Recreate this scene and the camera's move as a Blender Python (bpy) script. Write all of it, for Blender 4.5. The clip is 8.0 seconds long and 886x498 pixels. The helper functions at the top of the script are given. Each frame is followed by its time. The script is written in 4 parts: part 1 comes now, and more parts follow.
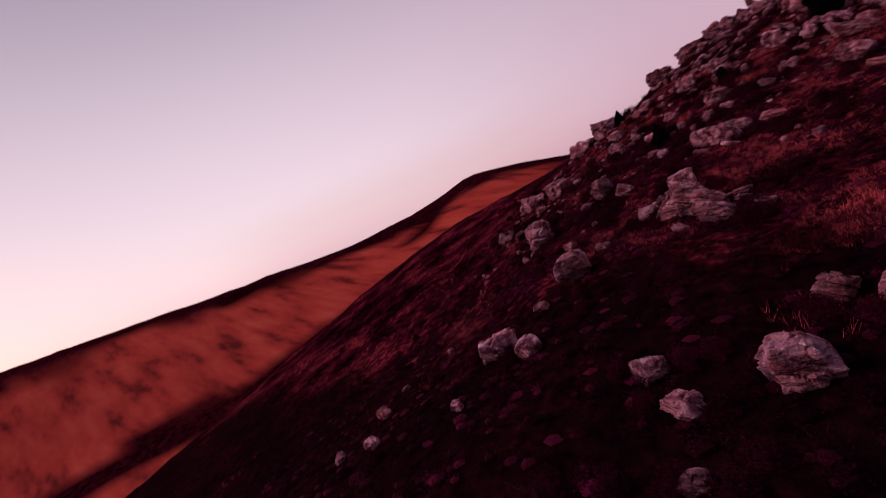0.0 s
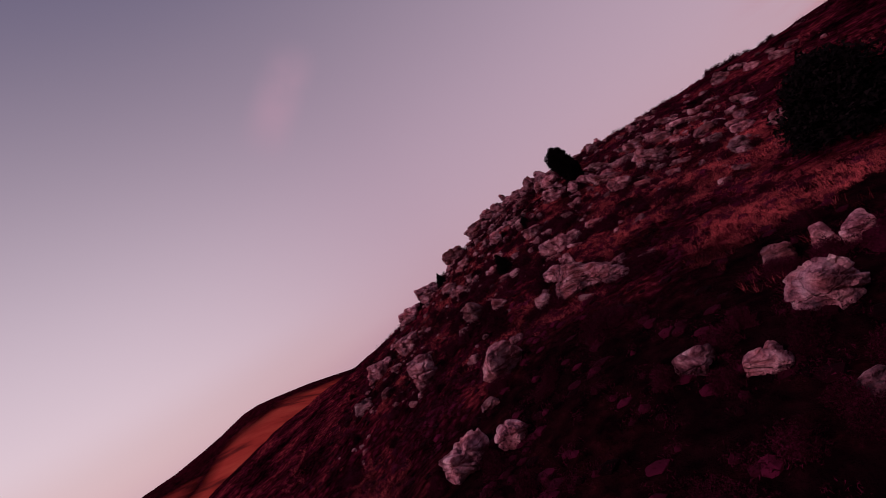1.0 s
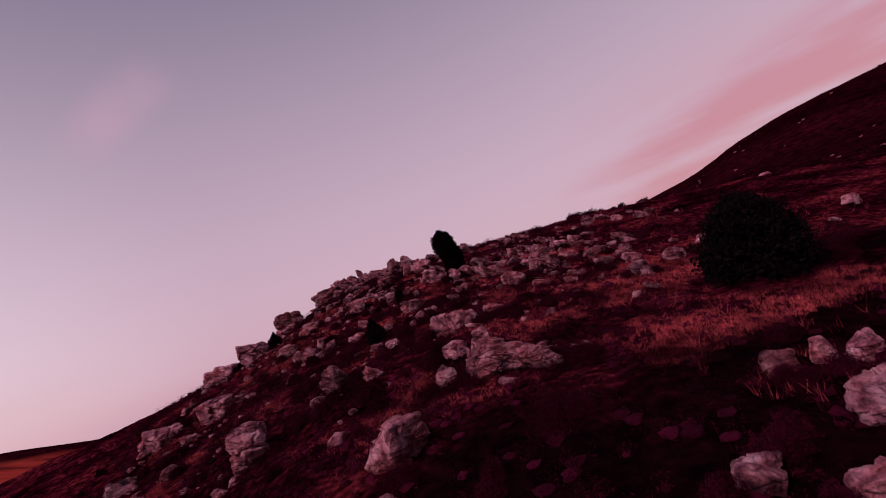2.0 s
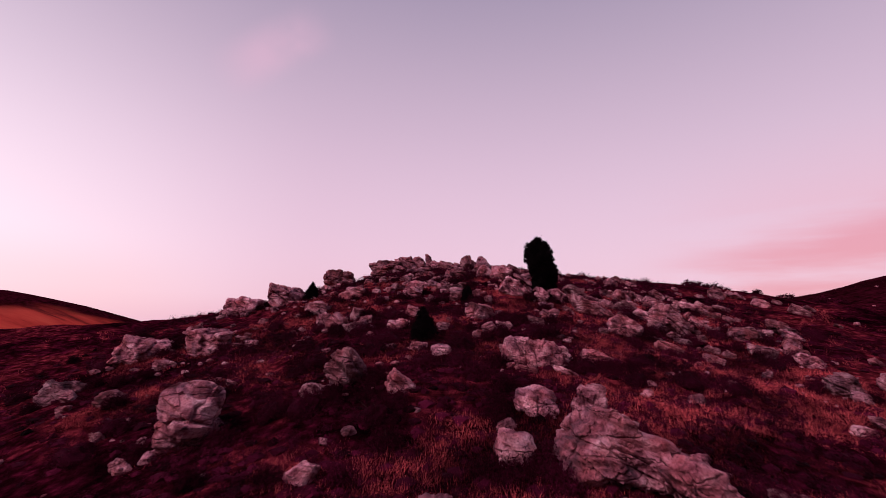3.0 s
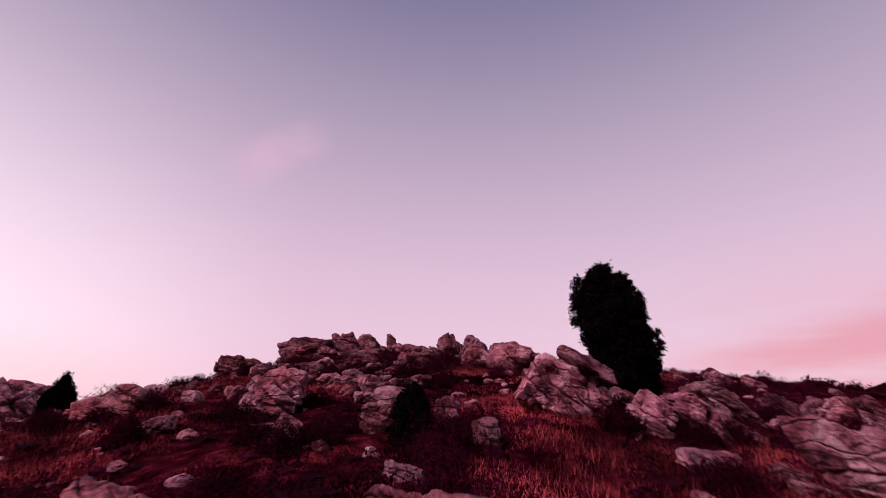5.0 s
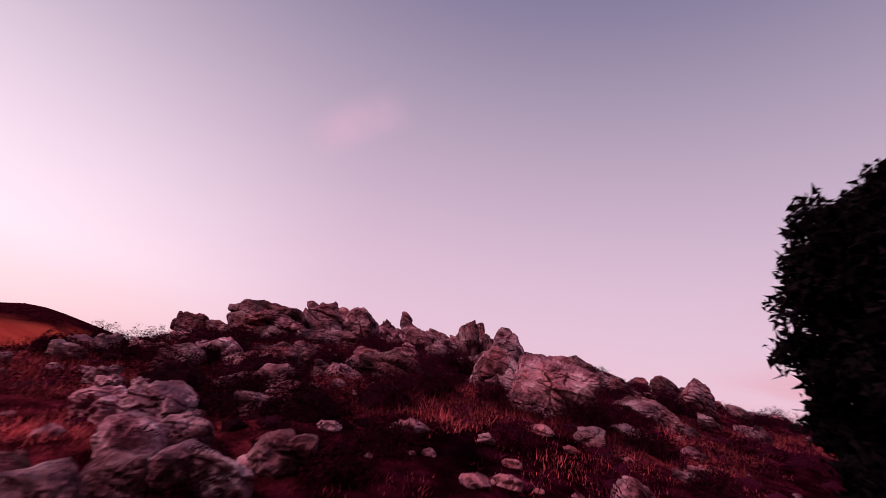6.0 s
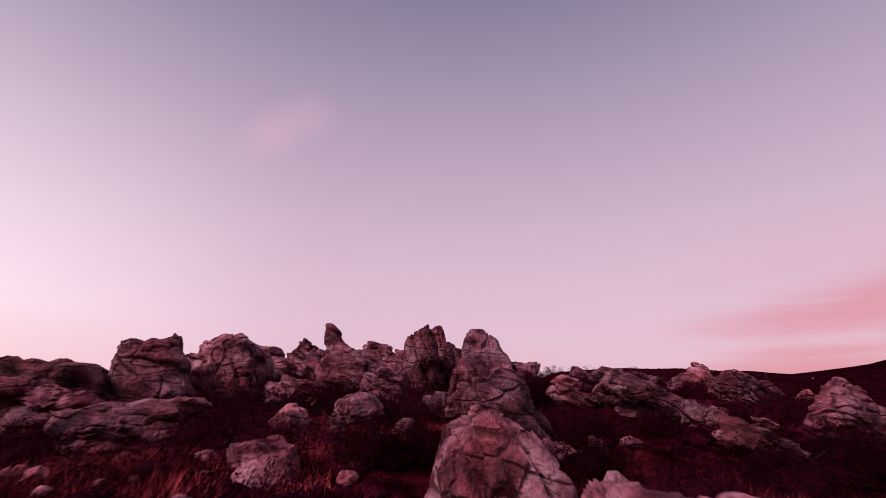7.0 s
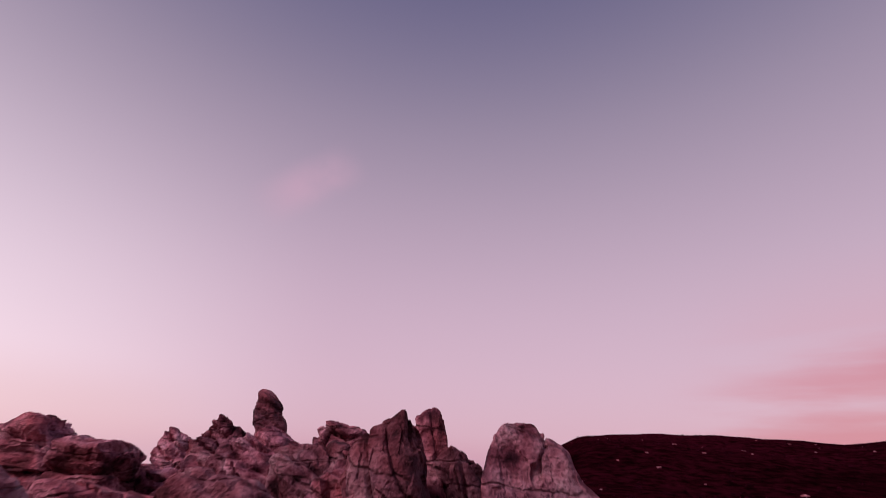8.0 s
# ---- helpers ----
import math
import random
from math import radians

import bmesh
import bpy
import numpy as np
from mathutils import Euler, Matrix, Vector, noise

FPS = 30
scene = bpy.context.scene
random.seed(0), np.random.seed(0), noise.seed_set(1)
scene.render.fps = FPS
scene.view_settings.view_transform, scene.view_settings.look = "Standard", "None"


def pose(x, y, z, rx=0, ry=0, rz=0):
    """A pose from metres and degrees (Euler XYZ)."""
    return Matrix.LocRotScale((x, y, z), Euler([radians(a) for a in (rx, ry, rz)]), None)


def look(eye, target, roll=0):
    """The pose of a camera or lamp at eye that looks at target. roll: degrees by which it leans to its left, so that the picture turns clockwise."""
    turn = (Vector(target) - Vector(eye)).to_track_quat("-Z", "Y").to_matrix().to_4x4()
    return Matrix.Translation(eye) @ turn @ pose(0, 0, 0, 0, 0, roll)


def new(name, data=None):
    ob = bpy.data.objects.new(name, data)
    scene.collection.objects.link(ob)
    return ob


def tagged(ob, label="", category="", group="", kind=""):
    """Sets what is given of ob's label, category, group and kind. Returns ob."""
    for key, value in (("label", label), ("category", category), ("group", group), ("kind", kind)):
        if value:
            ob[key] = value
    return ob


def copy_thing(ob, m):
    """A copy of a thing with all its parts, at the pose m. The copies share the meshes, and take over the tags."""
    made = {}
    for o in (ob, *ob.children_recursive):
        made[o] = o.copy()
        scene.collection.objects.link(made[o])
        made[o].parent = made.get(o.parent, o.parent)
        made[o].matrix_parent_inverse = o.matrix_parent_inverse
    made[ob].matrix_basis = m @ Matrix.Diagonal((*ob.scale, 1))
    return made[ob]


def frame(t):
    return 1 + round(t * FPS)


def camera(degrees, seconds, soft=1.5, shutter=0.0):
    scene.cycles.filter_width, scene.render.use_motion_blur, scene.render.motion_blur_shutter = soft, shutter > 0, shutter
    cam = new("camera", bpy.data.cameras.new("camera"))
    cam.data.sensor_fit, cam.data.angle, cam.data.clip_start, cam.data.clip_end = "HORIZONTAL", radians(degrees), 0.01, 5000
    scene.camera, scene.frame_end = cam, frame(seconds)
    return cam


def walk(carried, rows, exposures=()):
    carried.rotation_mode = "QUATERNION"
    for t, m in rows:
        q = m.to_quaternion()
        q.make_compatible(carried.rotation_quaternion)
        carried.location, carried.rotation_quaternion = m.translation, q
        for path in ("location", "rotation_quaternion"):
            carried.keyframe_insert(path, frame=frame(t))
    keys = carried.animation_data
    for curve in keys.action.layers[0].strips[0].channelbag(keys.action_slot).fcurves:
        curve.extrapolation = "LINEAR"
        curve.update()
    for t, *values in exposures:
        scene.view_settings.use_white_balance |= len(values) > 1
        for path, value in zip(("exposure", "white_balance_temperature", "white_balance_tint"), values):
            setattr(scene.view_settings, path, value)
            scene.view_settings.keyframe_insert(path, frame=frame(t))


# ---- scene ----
PATH = [
    (0, (7.65, -13.42, 0.96), (0.43, -6.55, 0.14), -23.4),
    (0.5, (4.98, -14.49, -0.24), (0.53, -5.61, 0.91), -30.7),
    (1, (2.05, -14.47, -0.45), (0.05, -4.74, 0.65), -32.8),
    (1.5, (-0.32, -13.07, -0.43), (0.17, -3.11, 0.35), -27.6),
    (1.7, (-0.99, -12.24, -0.36), (0.42, -2.40, 0.71), -25.2),
    (2.8, (-1.55, -6.35, -0.51), (-0.43, 3.42, 1.32), -1.3),
    (3, (-1.33, -4.88, -0.33), (-0.76, 4.94, 1.45), 2.3),
    (3.5, (-0.81, -1.06, 0.03), (-0.43, 8.69, 2.21), 1.9),
    (4, (-0.28, 2.89, 0.40), (0.38, 12.60, 2.71), 0.1),
    (4.5, (0.16, 6.68, 0.79), (1.66, 16.22, 3.39), -4.0),
    (5, (1.07, 10.58, 1.28), (1.66, 19.84, 5.01), 2.7),
    (5.2, (1.31, 12.04, 1.55), (1.32, 21.30, 5.32), 7.6),
    (6.3, (2.98, 19.87, 3.68), (2.25, 29.37, 6.73), 11.5),
    (6.5, (2.98, 21.13, 3.99), (2.53, 30.64, 7.06), 9.2),
    (7, (3.02, 24.52, 4.78), (3.43, 34.00, 7.95), 1.7),
    (7.5, (3.19, 27.56, 5.45), (3.70, 37.01, 8.66), 0.4),
    (8, (3.55, 30.82, 6.14), (3.50, 39.89, 10.35), 3.3),
]
cam = camera(86.5, 8.0, soft=0.6, shutter=0.15)
walk(cam, [(t, look(eye, target, roll)) for t, eye, target, roll in PATH],
     exposures=[(0.0, -0.50), (0.8, -0.80), (1.6, -0.75), (2.8, -0.05), (5.2, -0.05), (6.3, -0.15), (7.0, -0.2), (8.0, -0.38)])


# ---- world and sun ----
def dusk_world():
    world = bpy.data.worlds.new("dusk_sky")
    scene.world = world
    world.use_nodes = True
    nt = world.node_tree
    nt.nodes.clear()
    N, L = nt.nodes.new, nt.links.new
    coord = N("ShaderNodeTexCoord")
    split = N("ShaderNodeSeparateXYZ")
    L(coord.outputs["Generated"], split.inputs[0])
    ramp = N("ShaderNodeValToRGB")
    ramp.color_ramp.interpolation = "B_SPLINE"
    stops = ((0.0, (.80, .43, .56)), (.06, (.89, .56, .735)), (.20, (.87, .585, .76)), (.40, (.695, .495, .66)),
             (.62, (.42, .33, .465)), (.82, (.15, .14, .295)), (1.0, (.06, .058, .18)))
    els = ramp.color_ramp.elements
    while len(els) < len(stops):
        els.new(.5)
    for e, (p, c) in zip(els, stops):
        e.position, e.color = p, (*c, 1)
    L(split.outputs["Z"], ramp.inputs[0])

    def towards(vec):
        dot = N("ShaderNodeVectorMath")
        dot.operation = "DOT_PRODUCT"
        L(coord.outputs["Generated"], dot.inputs[0])
        dot.inputs[1].default_value = vec
        return dot.outputs["Value"]

    def remap(value, a, b, c=0.0, d=1.0):
        m = N("ShaderNodeMapRange")
        m.interpolation_type = "SMOOTHSTEP"
        L(value, m.inputs[0])
        for i, v in enumerate((a, b, c, d)):
            m.inputs[i + 1].default_value = v
        return m.outputs[0]

    def times(a, b):
        m = N("ShaderNodeMath")
        m.operation = "MULTIPLY"
        L(a, m.inputs[0])
        if isinstance(b, float):
            m.inputs[1].default_value = b
        else:
            L(b, m.inputs[1])
        return m.outputs[0]

    def blend(kind, fac, a, b):
        m = N("ShaderNodeMix")
        m.data_type, m.blend_type = "RGBA", kind
        L(fac, m.inputs[0])
        L(a, m.inputs[6])
        if isinstance(b, tuple):
            m.inputs[7].default_value = (*b, 1)
        else:
            L(b, m.inputs[7])
        return m.outputs[2]

    # afterglow where the sun has gone down
    glow = times(remap(towards((-.98, .12, .06)), .30, 1.0), remap(split.outputs["Z"], .75, .0))
    colour = blend("ADD", glow, ramp.outputs[0], (.42, .44, .42))
    # salmon bands of thin cloud low over the far mountain
    stretch = N("ShaderNodeMapping")
    L(coord.outputs["Generated"], stretch.inputs[0])
    stretch.inputs["Rotation"].default_value = (0, radians(-13), radians(40))
    stretch.inputs["Scale"].default_value = (1.3, 1.3, 9.0)
    noise1 = N("ShaderNodeTexNoise")
    noise1.inputs["Scale"].default_value = 1.7
    noise1.inputs["Detail"].default_value = 5
    L(stretch.outputs[0], noise1.inputs["Vector"])
    veil = remap(noise1.outputs["Fac"], .34, .62)
    band = times(remap(towards((.87, .47, .12)), .78, .99), remap(split.outputs["Z"], .40, .14))
    colour = blend("MIX", times(times(band, veil), .40), colour, (.86, .34, .45))
    # its lit edge climbs to the north-east
    edge = times(remap(towards((.80, .58, .12)), .84, .97), remap(towards((-.300, .027, .953)), .05, -.025))
    colour = blend("MIX", times(times(edge, remap(noise1.outputs["Fac"], .34, .62)), .66), colour, (.80, .26, .37))
    # dusty rose low over the western hill
    dusk = times(remap(towards((-.73, .68, .08)), .90, .99), remap(split.outputs["Z"], .16, .06))
    colour = blend("MIX", times(dusk, .28), colour, (.90, .50, .56))
    # one faint rose wisp higher up, slanting
    line, cross = towards((0.838, -0.058, 0.543)), towards((0.473, 0.575, -0.668))
    along = times(remap(line, -.14, -.02), remap(line, .12, .03))
    across = times(remap(cross, -.065, -.008), remap(cross, .055, .008))
    front = remap(towards((-0.273, 0.816, 0.509)), .7, .9)
    wisp = N("ShaderNodeTexNoise")
    wisp.inputs["Scale"].default_value = 5
    wisp.inputs["Detail"].default_value = 4
    L(coord.outputs["Generated"], wisp.inputs["Vector"])
    colour = blend("MIX", times(times(times(times(along, across), front), remap(wisp.outputs["Fac"], .30, .62)), .45), colour, (.88, .50, .68))
    # the sky opposite the afterglow is already in night-violet
    dim = remap(towards((.10, -.995, 0)), .02, .62, 0.0, .80)
    colour = blend("MIX", dim, colour, (.10, .055, .10))
    back = N("ShaderNodeBackground")
    L(colour, back.inputs["Color"])
    back.inputs["Strength"].default_value = .95
    sky = N("ShaderNodeTexSky")
    sky.sky_type, sky.sun_disc = "NISHITA", False
    sky.sun_elevation, sky.sun_rotation = radians(1.5), radians(-105)
    air = N("ShaderNodeBackground")
    L(sky.outputs[0], air.inputs["Color"])
    air.inputs["Strength"].default_value = .05
    both, out = N("ShaderNodeAddShader"), N("ShaderNodeOutputWorld")
    L(back.outputs[0], both.inputs[0])
    L(air.outputs[0], both.inputs[1])
    L(both.outputs[0], out.inputs[0])


dusk_world()
sun = new("sun", bpy.data.lights.new("sun", "SUN"))
sun.data.energy, sun.data.angle, sun.data.color = 2.6, radians(20), (1.0, .66, .74)
sun.matrix_world = look((-19, -15, 20), (0, 0, 0))


# ---- numeric helpers ----
def smooth(a, b, v):
    u = np.clip((v - a) / (b - a), 0, 1)
    return u * u * (3 - 2 * u)


def lattice(ix, iy, iz, seed):
    h = (ix * 374761393 + iy * 668265263 + iz * 1274126177 + seed * 974634533) & 0xFFFFFFFF
    h = ((h ^ (h >> 13)) * 1103515245) & 0xFFFFFFFF
    h = ((h ^ (h >> 15)) * 2246822519) & 0xFFFFFFFF
    return (h ^ (h >> 16)) / 4294967296.0


def grain(p, seed=0):
    """Value noise in -1..1 at the rows of p."""
    i = np.floor(p).astype(np.int64)
    f = p - i
    u = f * f * (3 - 2 * f)
    total = 0
    for a in (0, 1):
        for b in (0, 1):
            for c in (0, 1):
                w = (u[:, 0] if a else 1 - u[:, 0]) * (u[:, 1] if b else 1 - u[:, 1]) * (u[:, 2] if c else 1 - u[:, 2])
                total = total + w * lattice(i[:, 0] + a, i[:, 1] + b, i[:, 2] + c, seed)
    return total * 2 - 1


def fbm(p, octaves=4, seed=0):
    total, amp = 0, 1.0
    for k in range(octaves):
        total = total + amp * grain(p * 2.03 ** k + 17.3 * k, seed + k)
        amp *= .5
    return total


def cells(p, seed=0):
    """Cellular noise: nearest and second nearest distance, a number of the nearest cell, and the way from its centre."""
    i = np.floor(p).astype(np.int64)
    f1, f2, who, way = np.full(len(p), 9.0), np.full(len(p), 9.0), np.zeros(len(p)), np.zeros((len(p), 3))
    for a in (-1, 0, 1):
        for b in (-1, 0, 1):
            for c in (-1, 0, 1):
                j = i + (a, b, c)
                at = np.stack([lattice(j[:, 0], j[:, 1], j[:, 2], seed + k) for k in range(3)], -1) + j
                d = np.sqrt(((p - at) ** 2).sum(-1))
                near = d < f1
                f2 = np.where(near, f1, np.minimum(f2, d))
                who = np.where(near, lattice(j[:, 0], j[:, 1], j[:, 2], seed + 5), who)
                way = np.where(near[:, None], p - at, way)
                f1 = np.where(near, d, f1)
    return f1, f2, who, way


def mesh_of(name, verts, faces, material, shade=True):
    """A mesh from arrays of points and of equal-sided faces."""
    me = bpy.data.meshes.new(name)
    verts, faces = np.asarray(verts, np.float32), np.asarray(faces, np.int32)
    n, k = faces.shape
    me.vertices.add(len(verts))
    me.vertices.foreach_set("co", verts.ravel())
    me.loops.add(n * k)
    me.loops.foreach_set("vertex_index", faces.ravel())
    me.polygons.add(n)
    me.polygons.foreach_set("loop_start", np.arange(0, n * k, k, dtype=np.int32))
    me.polygons.foreach_set("use_smooth", np.full(n, shade))
    me.update(calc_edges=True)
    me.materials.append(material)
    return me


def part(name, me, parent, label=""):
    ob = new(name, me)
    ob.parent = parent
    return tagged(ob, label)


# ---- materials ----
def material(name):
    m = bpy.data.materials.new(name)
    m.use_nodes = True
    nt = m.node_tree
    return m, nt, nt.nodes["Principled BSDF"]


def ramp_of(nt, fac, *stops):
    r = nt.nodes.new("ShaderNodeValToRGB")
    els = r.color_ramp.elements
    while len(els) < len(stops):
        els.new(.5)
    for e, (p, c) in zip(els, stops):
        e.position, e.color = p, (*c, 1)
    nt.links.new(fac, r.inputs[0])
    return r.outputs[0]


def noise_of(nt, vector, scale, detail=5, rough=.55):
    n = nt.nodes.new("ShaderNodeTexNoise")
    n.inputs["Scale"].default_value, n.inputs["Detail"].default_value, n.inputs["Roughness"].default_value = scale, detail, rough
    nt.links.new(vector, n.inputs["Vector"])
    return n.outputs["Fac"]


def mixed(nt, kind, fac, a, b):
    m = nt.nodes.new("ShaderNodeMix")
    m.data_type, m.blend_type = "RGBA", kind
    for value, socket in ((fac, m.inputs[0]), (a, m.inputs[6]), (b, m.inputs[7])):
        if isinstance(value, float):
            socket.default_value = value
        elif isinstance(value, tuple):
            socket.default_value = (*value, 1)
        else:
            nt.links.new(value, socket)
    return m.outputs[2]


def bumped(nt, shader, height, strength, distance):
    b = nt.nodes.new("ShaderNodeBump")
    b.inputs["Strength"].default_value, b.inputs["Distance"].default_value = strength, distance
    nt.links.new(height, b.inputs["Height"])
    nt.links.new(b.outputs[0], shader.inputs["Normal"])


def rock_material(name, dip):
    """Weathered rock whose joints and seams dip by that many degrees."""
    m, nt, sh = material(name)
    geo = nt.nodes.new("ShaderNodeNewGeometry")
    pos = geo.outputs["Position"]
    info = nt.nodes.new("ShaderNodeObjectInfo")
    big = noise_of(nt, pos, .9, 4)
    mid = noise_of(nt, pos, 2.6, 5, .55)
    fine = noise_of(nt, pos, 22, 4, .6)
    base = ramp_of(nt, mid, (.35, (.05, .010, .022)), (.44, (.25, .075, .110)), (.54, (.56, .245, .305)), (.68, (.80, .485, .55)))
    base = mixed(nt, "MIX", ramp_of(nt, big, (.44, (0, 0, 0)), (.66, (.85, .85, .85))), base, mixed(nt, "MULTIPLY", .7, (.62, .19, .215), base))
    # violet-grey lichen crust in broad patches
    crust = noise_of(nt, pos, 1.7, 3, .5)
    base = mixed(nt, "MIX", ramp_of(nt, crust, (.52, (0, 0, 0)), (.64, (.6, .6, .6))), base, mixed(nt, "MULTIPLY", .8, (.44, .32, .43), base))
    # thin strata, cracks and dark lichen
    coord = nt.nodes.new("ShaderNodeTexCoord")
    flat = nt.nodes.new("ShaderNodeMapping")
    flat.inputs["Scale"].default_value = (.8, .8, 7.5)
    nt.links.new(coord.outputs["Object"], flat.inputs[0])
    strata = noise_of(nt, flat.outputs[0], 1.6, 5, .6)
    base = mixed(nt, "MULTIPLY", ramp_of(nt, strata, (.34, (.45, .45, .45)), (.42, (0, 0, 0))), base, (.25, .12, .16))
    bent = nt.nodes.new("ShaderNodeMix")
    bent.data_type = "VECTOR"
    bent.inputs[0].default_value = .16
    nt.links.new(pos, bent.inputs[4])
    wob = nt.nodes.new("ShaderNodeTexNoise")
    wob.inputs["Scale"].default_value = 2.5
    wob.inputs["Detail"].default_value = 4
    nt.links.new(pos, wob.inputs["Vector"])
    nt.links.new(wob.outputs["Color"], bent.inputs[5])
    # joints: blocks drawn out along beds that dip to one side
    dipped = nt.nodes.new("ShaderNodeMapping")
    dipped.inputs["Rotation"].default_value = (0, radians(-dip), radians(14))
    dipped.inputs["Scale"].default_value = (.55, .8, 2.1)
    nt.links.new(bent.outputs[1], dipped.inputs[0])
    cracks = nt.nodes.new("ShaderNodeTexVoronoi")
    cracks.feature = "DISTANCE_TO_EDGE"
    cracks.inputs["Scale"].default_value = 1.6
    nt.links.new(dipped.outputs[0], cracks.inputs["Vector"])
    fissure = ramp_of(nt, cracks.outputs["Distance"], (.006, (0, 0, 0)), (.05, (1, 1, 1)))
    gone = ramp_of(nt, noise_of(nt, pos, 1.3, 3), (.46, (0, 0, 0)), (.60, (.42, .42, .42)))
    base = mixed(nt, "MULTIPLY", gone, base, ramp_of(nt, cracks.outputs["Distance"], (.004, (.06, .02, .03)), (.045, (1, 1, 1))))
    # parting seams parallel to the beds
    beds = nt.nodes.new("ShaderNodeTexWave")
    beds.wave_type, beds.bands_direction = "BANDS", "Z"
    beds.inputs["Scale"].default_value, beds.inputs["Distortion"].default_value = .36, 5.0
    beds.inputs["Detail"].default_value, beds.inputs["Detail Scale"].default_value = 3, .7
    nt.links.new(dipped.outputs[0], beds.inputs["Vector"])
    seams = ramp_of(nt, beds.outputs["Fac"], (.0, (0, 0, 0)), (.10, (1, 1, 1)))
    some = ramp_of(nt, noise_of(nt, pos, .9, 3), (.46, (0, 0, 0)), (.62, (.6, .6, .6)))
    base = mixed(nt, "MULTIPLY", some, base, ramp_of(nt, beds.outputs["Fac"], (.0, (.05, .015, .025)), (.06, (1, 1, 1))))
    lichen = nt.nodes.new("ShaderNodeTexVoronoi")
    lichen.inputs["Scale"].default_value = 9
    nt.links.new(bent.outputs[1], lichen.inputs["Vector"])
    base = mixed(nt, "MULTIPLY", ramp_of(nt, fine, (.34, (.7, .7, .7)), (.52, (0, 0, 0))), base, (.42, .32, .36))
    base = mixed(nt, "MULTIPLY", ramp_of(nt, lichen.outputs["Distance"], (.06, (.6, .6, .6)), (.24, (0, 0, 0))), base, (.40, .30, .34))
    tone = nt.nodes.new("ShaderNodeMapRange")
    nt.links.new(info.outputs["Random"], tone.inputs[0])
    tone.inputs[3].default_value, tone.inputs[4].default_value = .52, 1.28
    shade = nt.nodes.new("ShaderNodeCombineColor")
    for i in range(3):
        nt.links.new(tone.outputs[0], shade.inputs[i])
    nt.links.new(mixed(nt, "MULTIPLY", 1.0, base, shade.outputs[0]), sh.inputs["Base Color"])
    sh.inputs["Roughness"].default_value = .92
    sh.inputs["Specular IOR Level"].default_value = .2
    add = nt.nodes.new("ShaderNodeMath")
    add.operation = "MULTIPLY_ADD"
    nt.links.new(mid, add.inputs[0])
    add.inputs[1].default_value = 2.2
    nt.links.new(fine, add.inputs[2])
    more = nt.nodes.new("ShaderNodeMath")
    more.operation = "MULTIPLY_ADD"
    nt.links.new(mixed(nt, "MULTIPLY", 1.0, fissure, seams), more.inputs[0])
    more.inputs[1].default_value = .75
    nt.links.new(add.outputs[0], more.inputs[2])
    last = nt.nodes.new("ShaderNodeMath")
    last.operation = "MULTIPLY_ADD"
    nt.links.new(strata, last.inputs[0])
    last.inputs[1].default_value = 1.0
    nt.links.new(more.outputs[0], last.inputs[2])
    bumped(nt, sh, last.outputs[0], .9, .07)
    return m


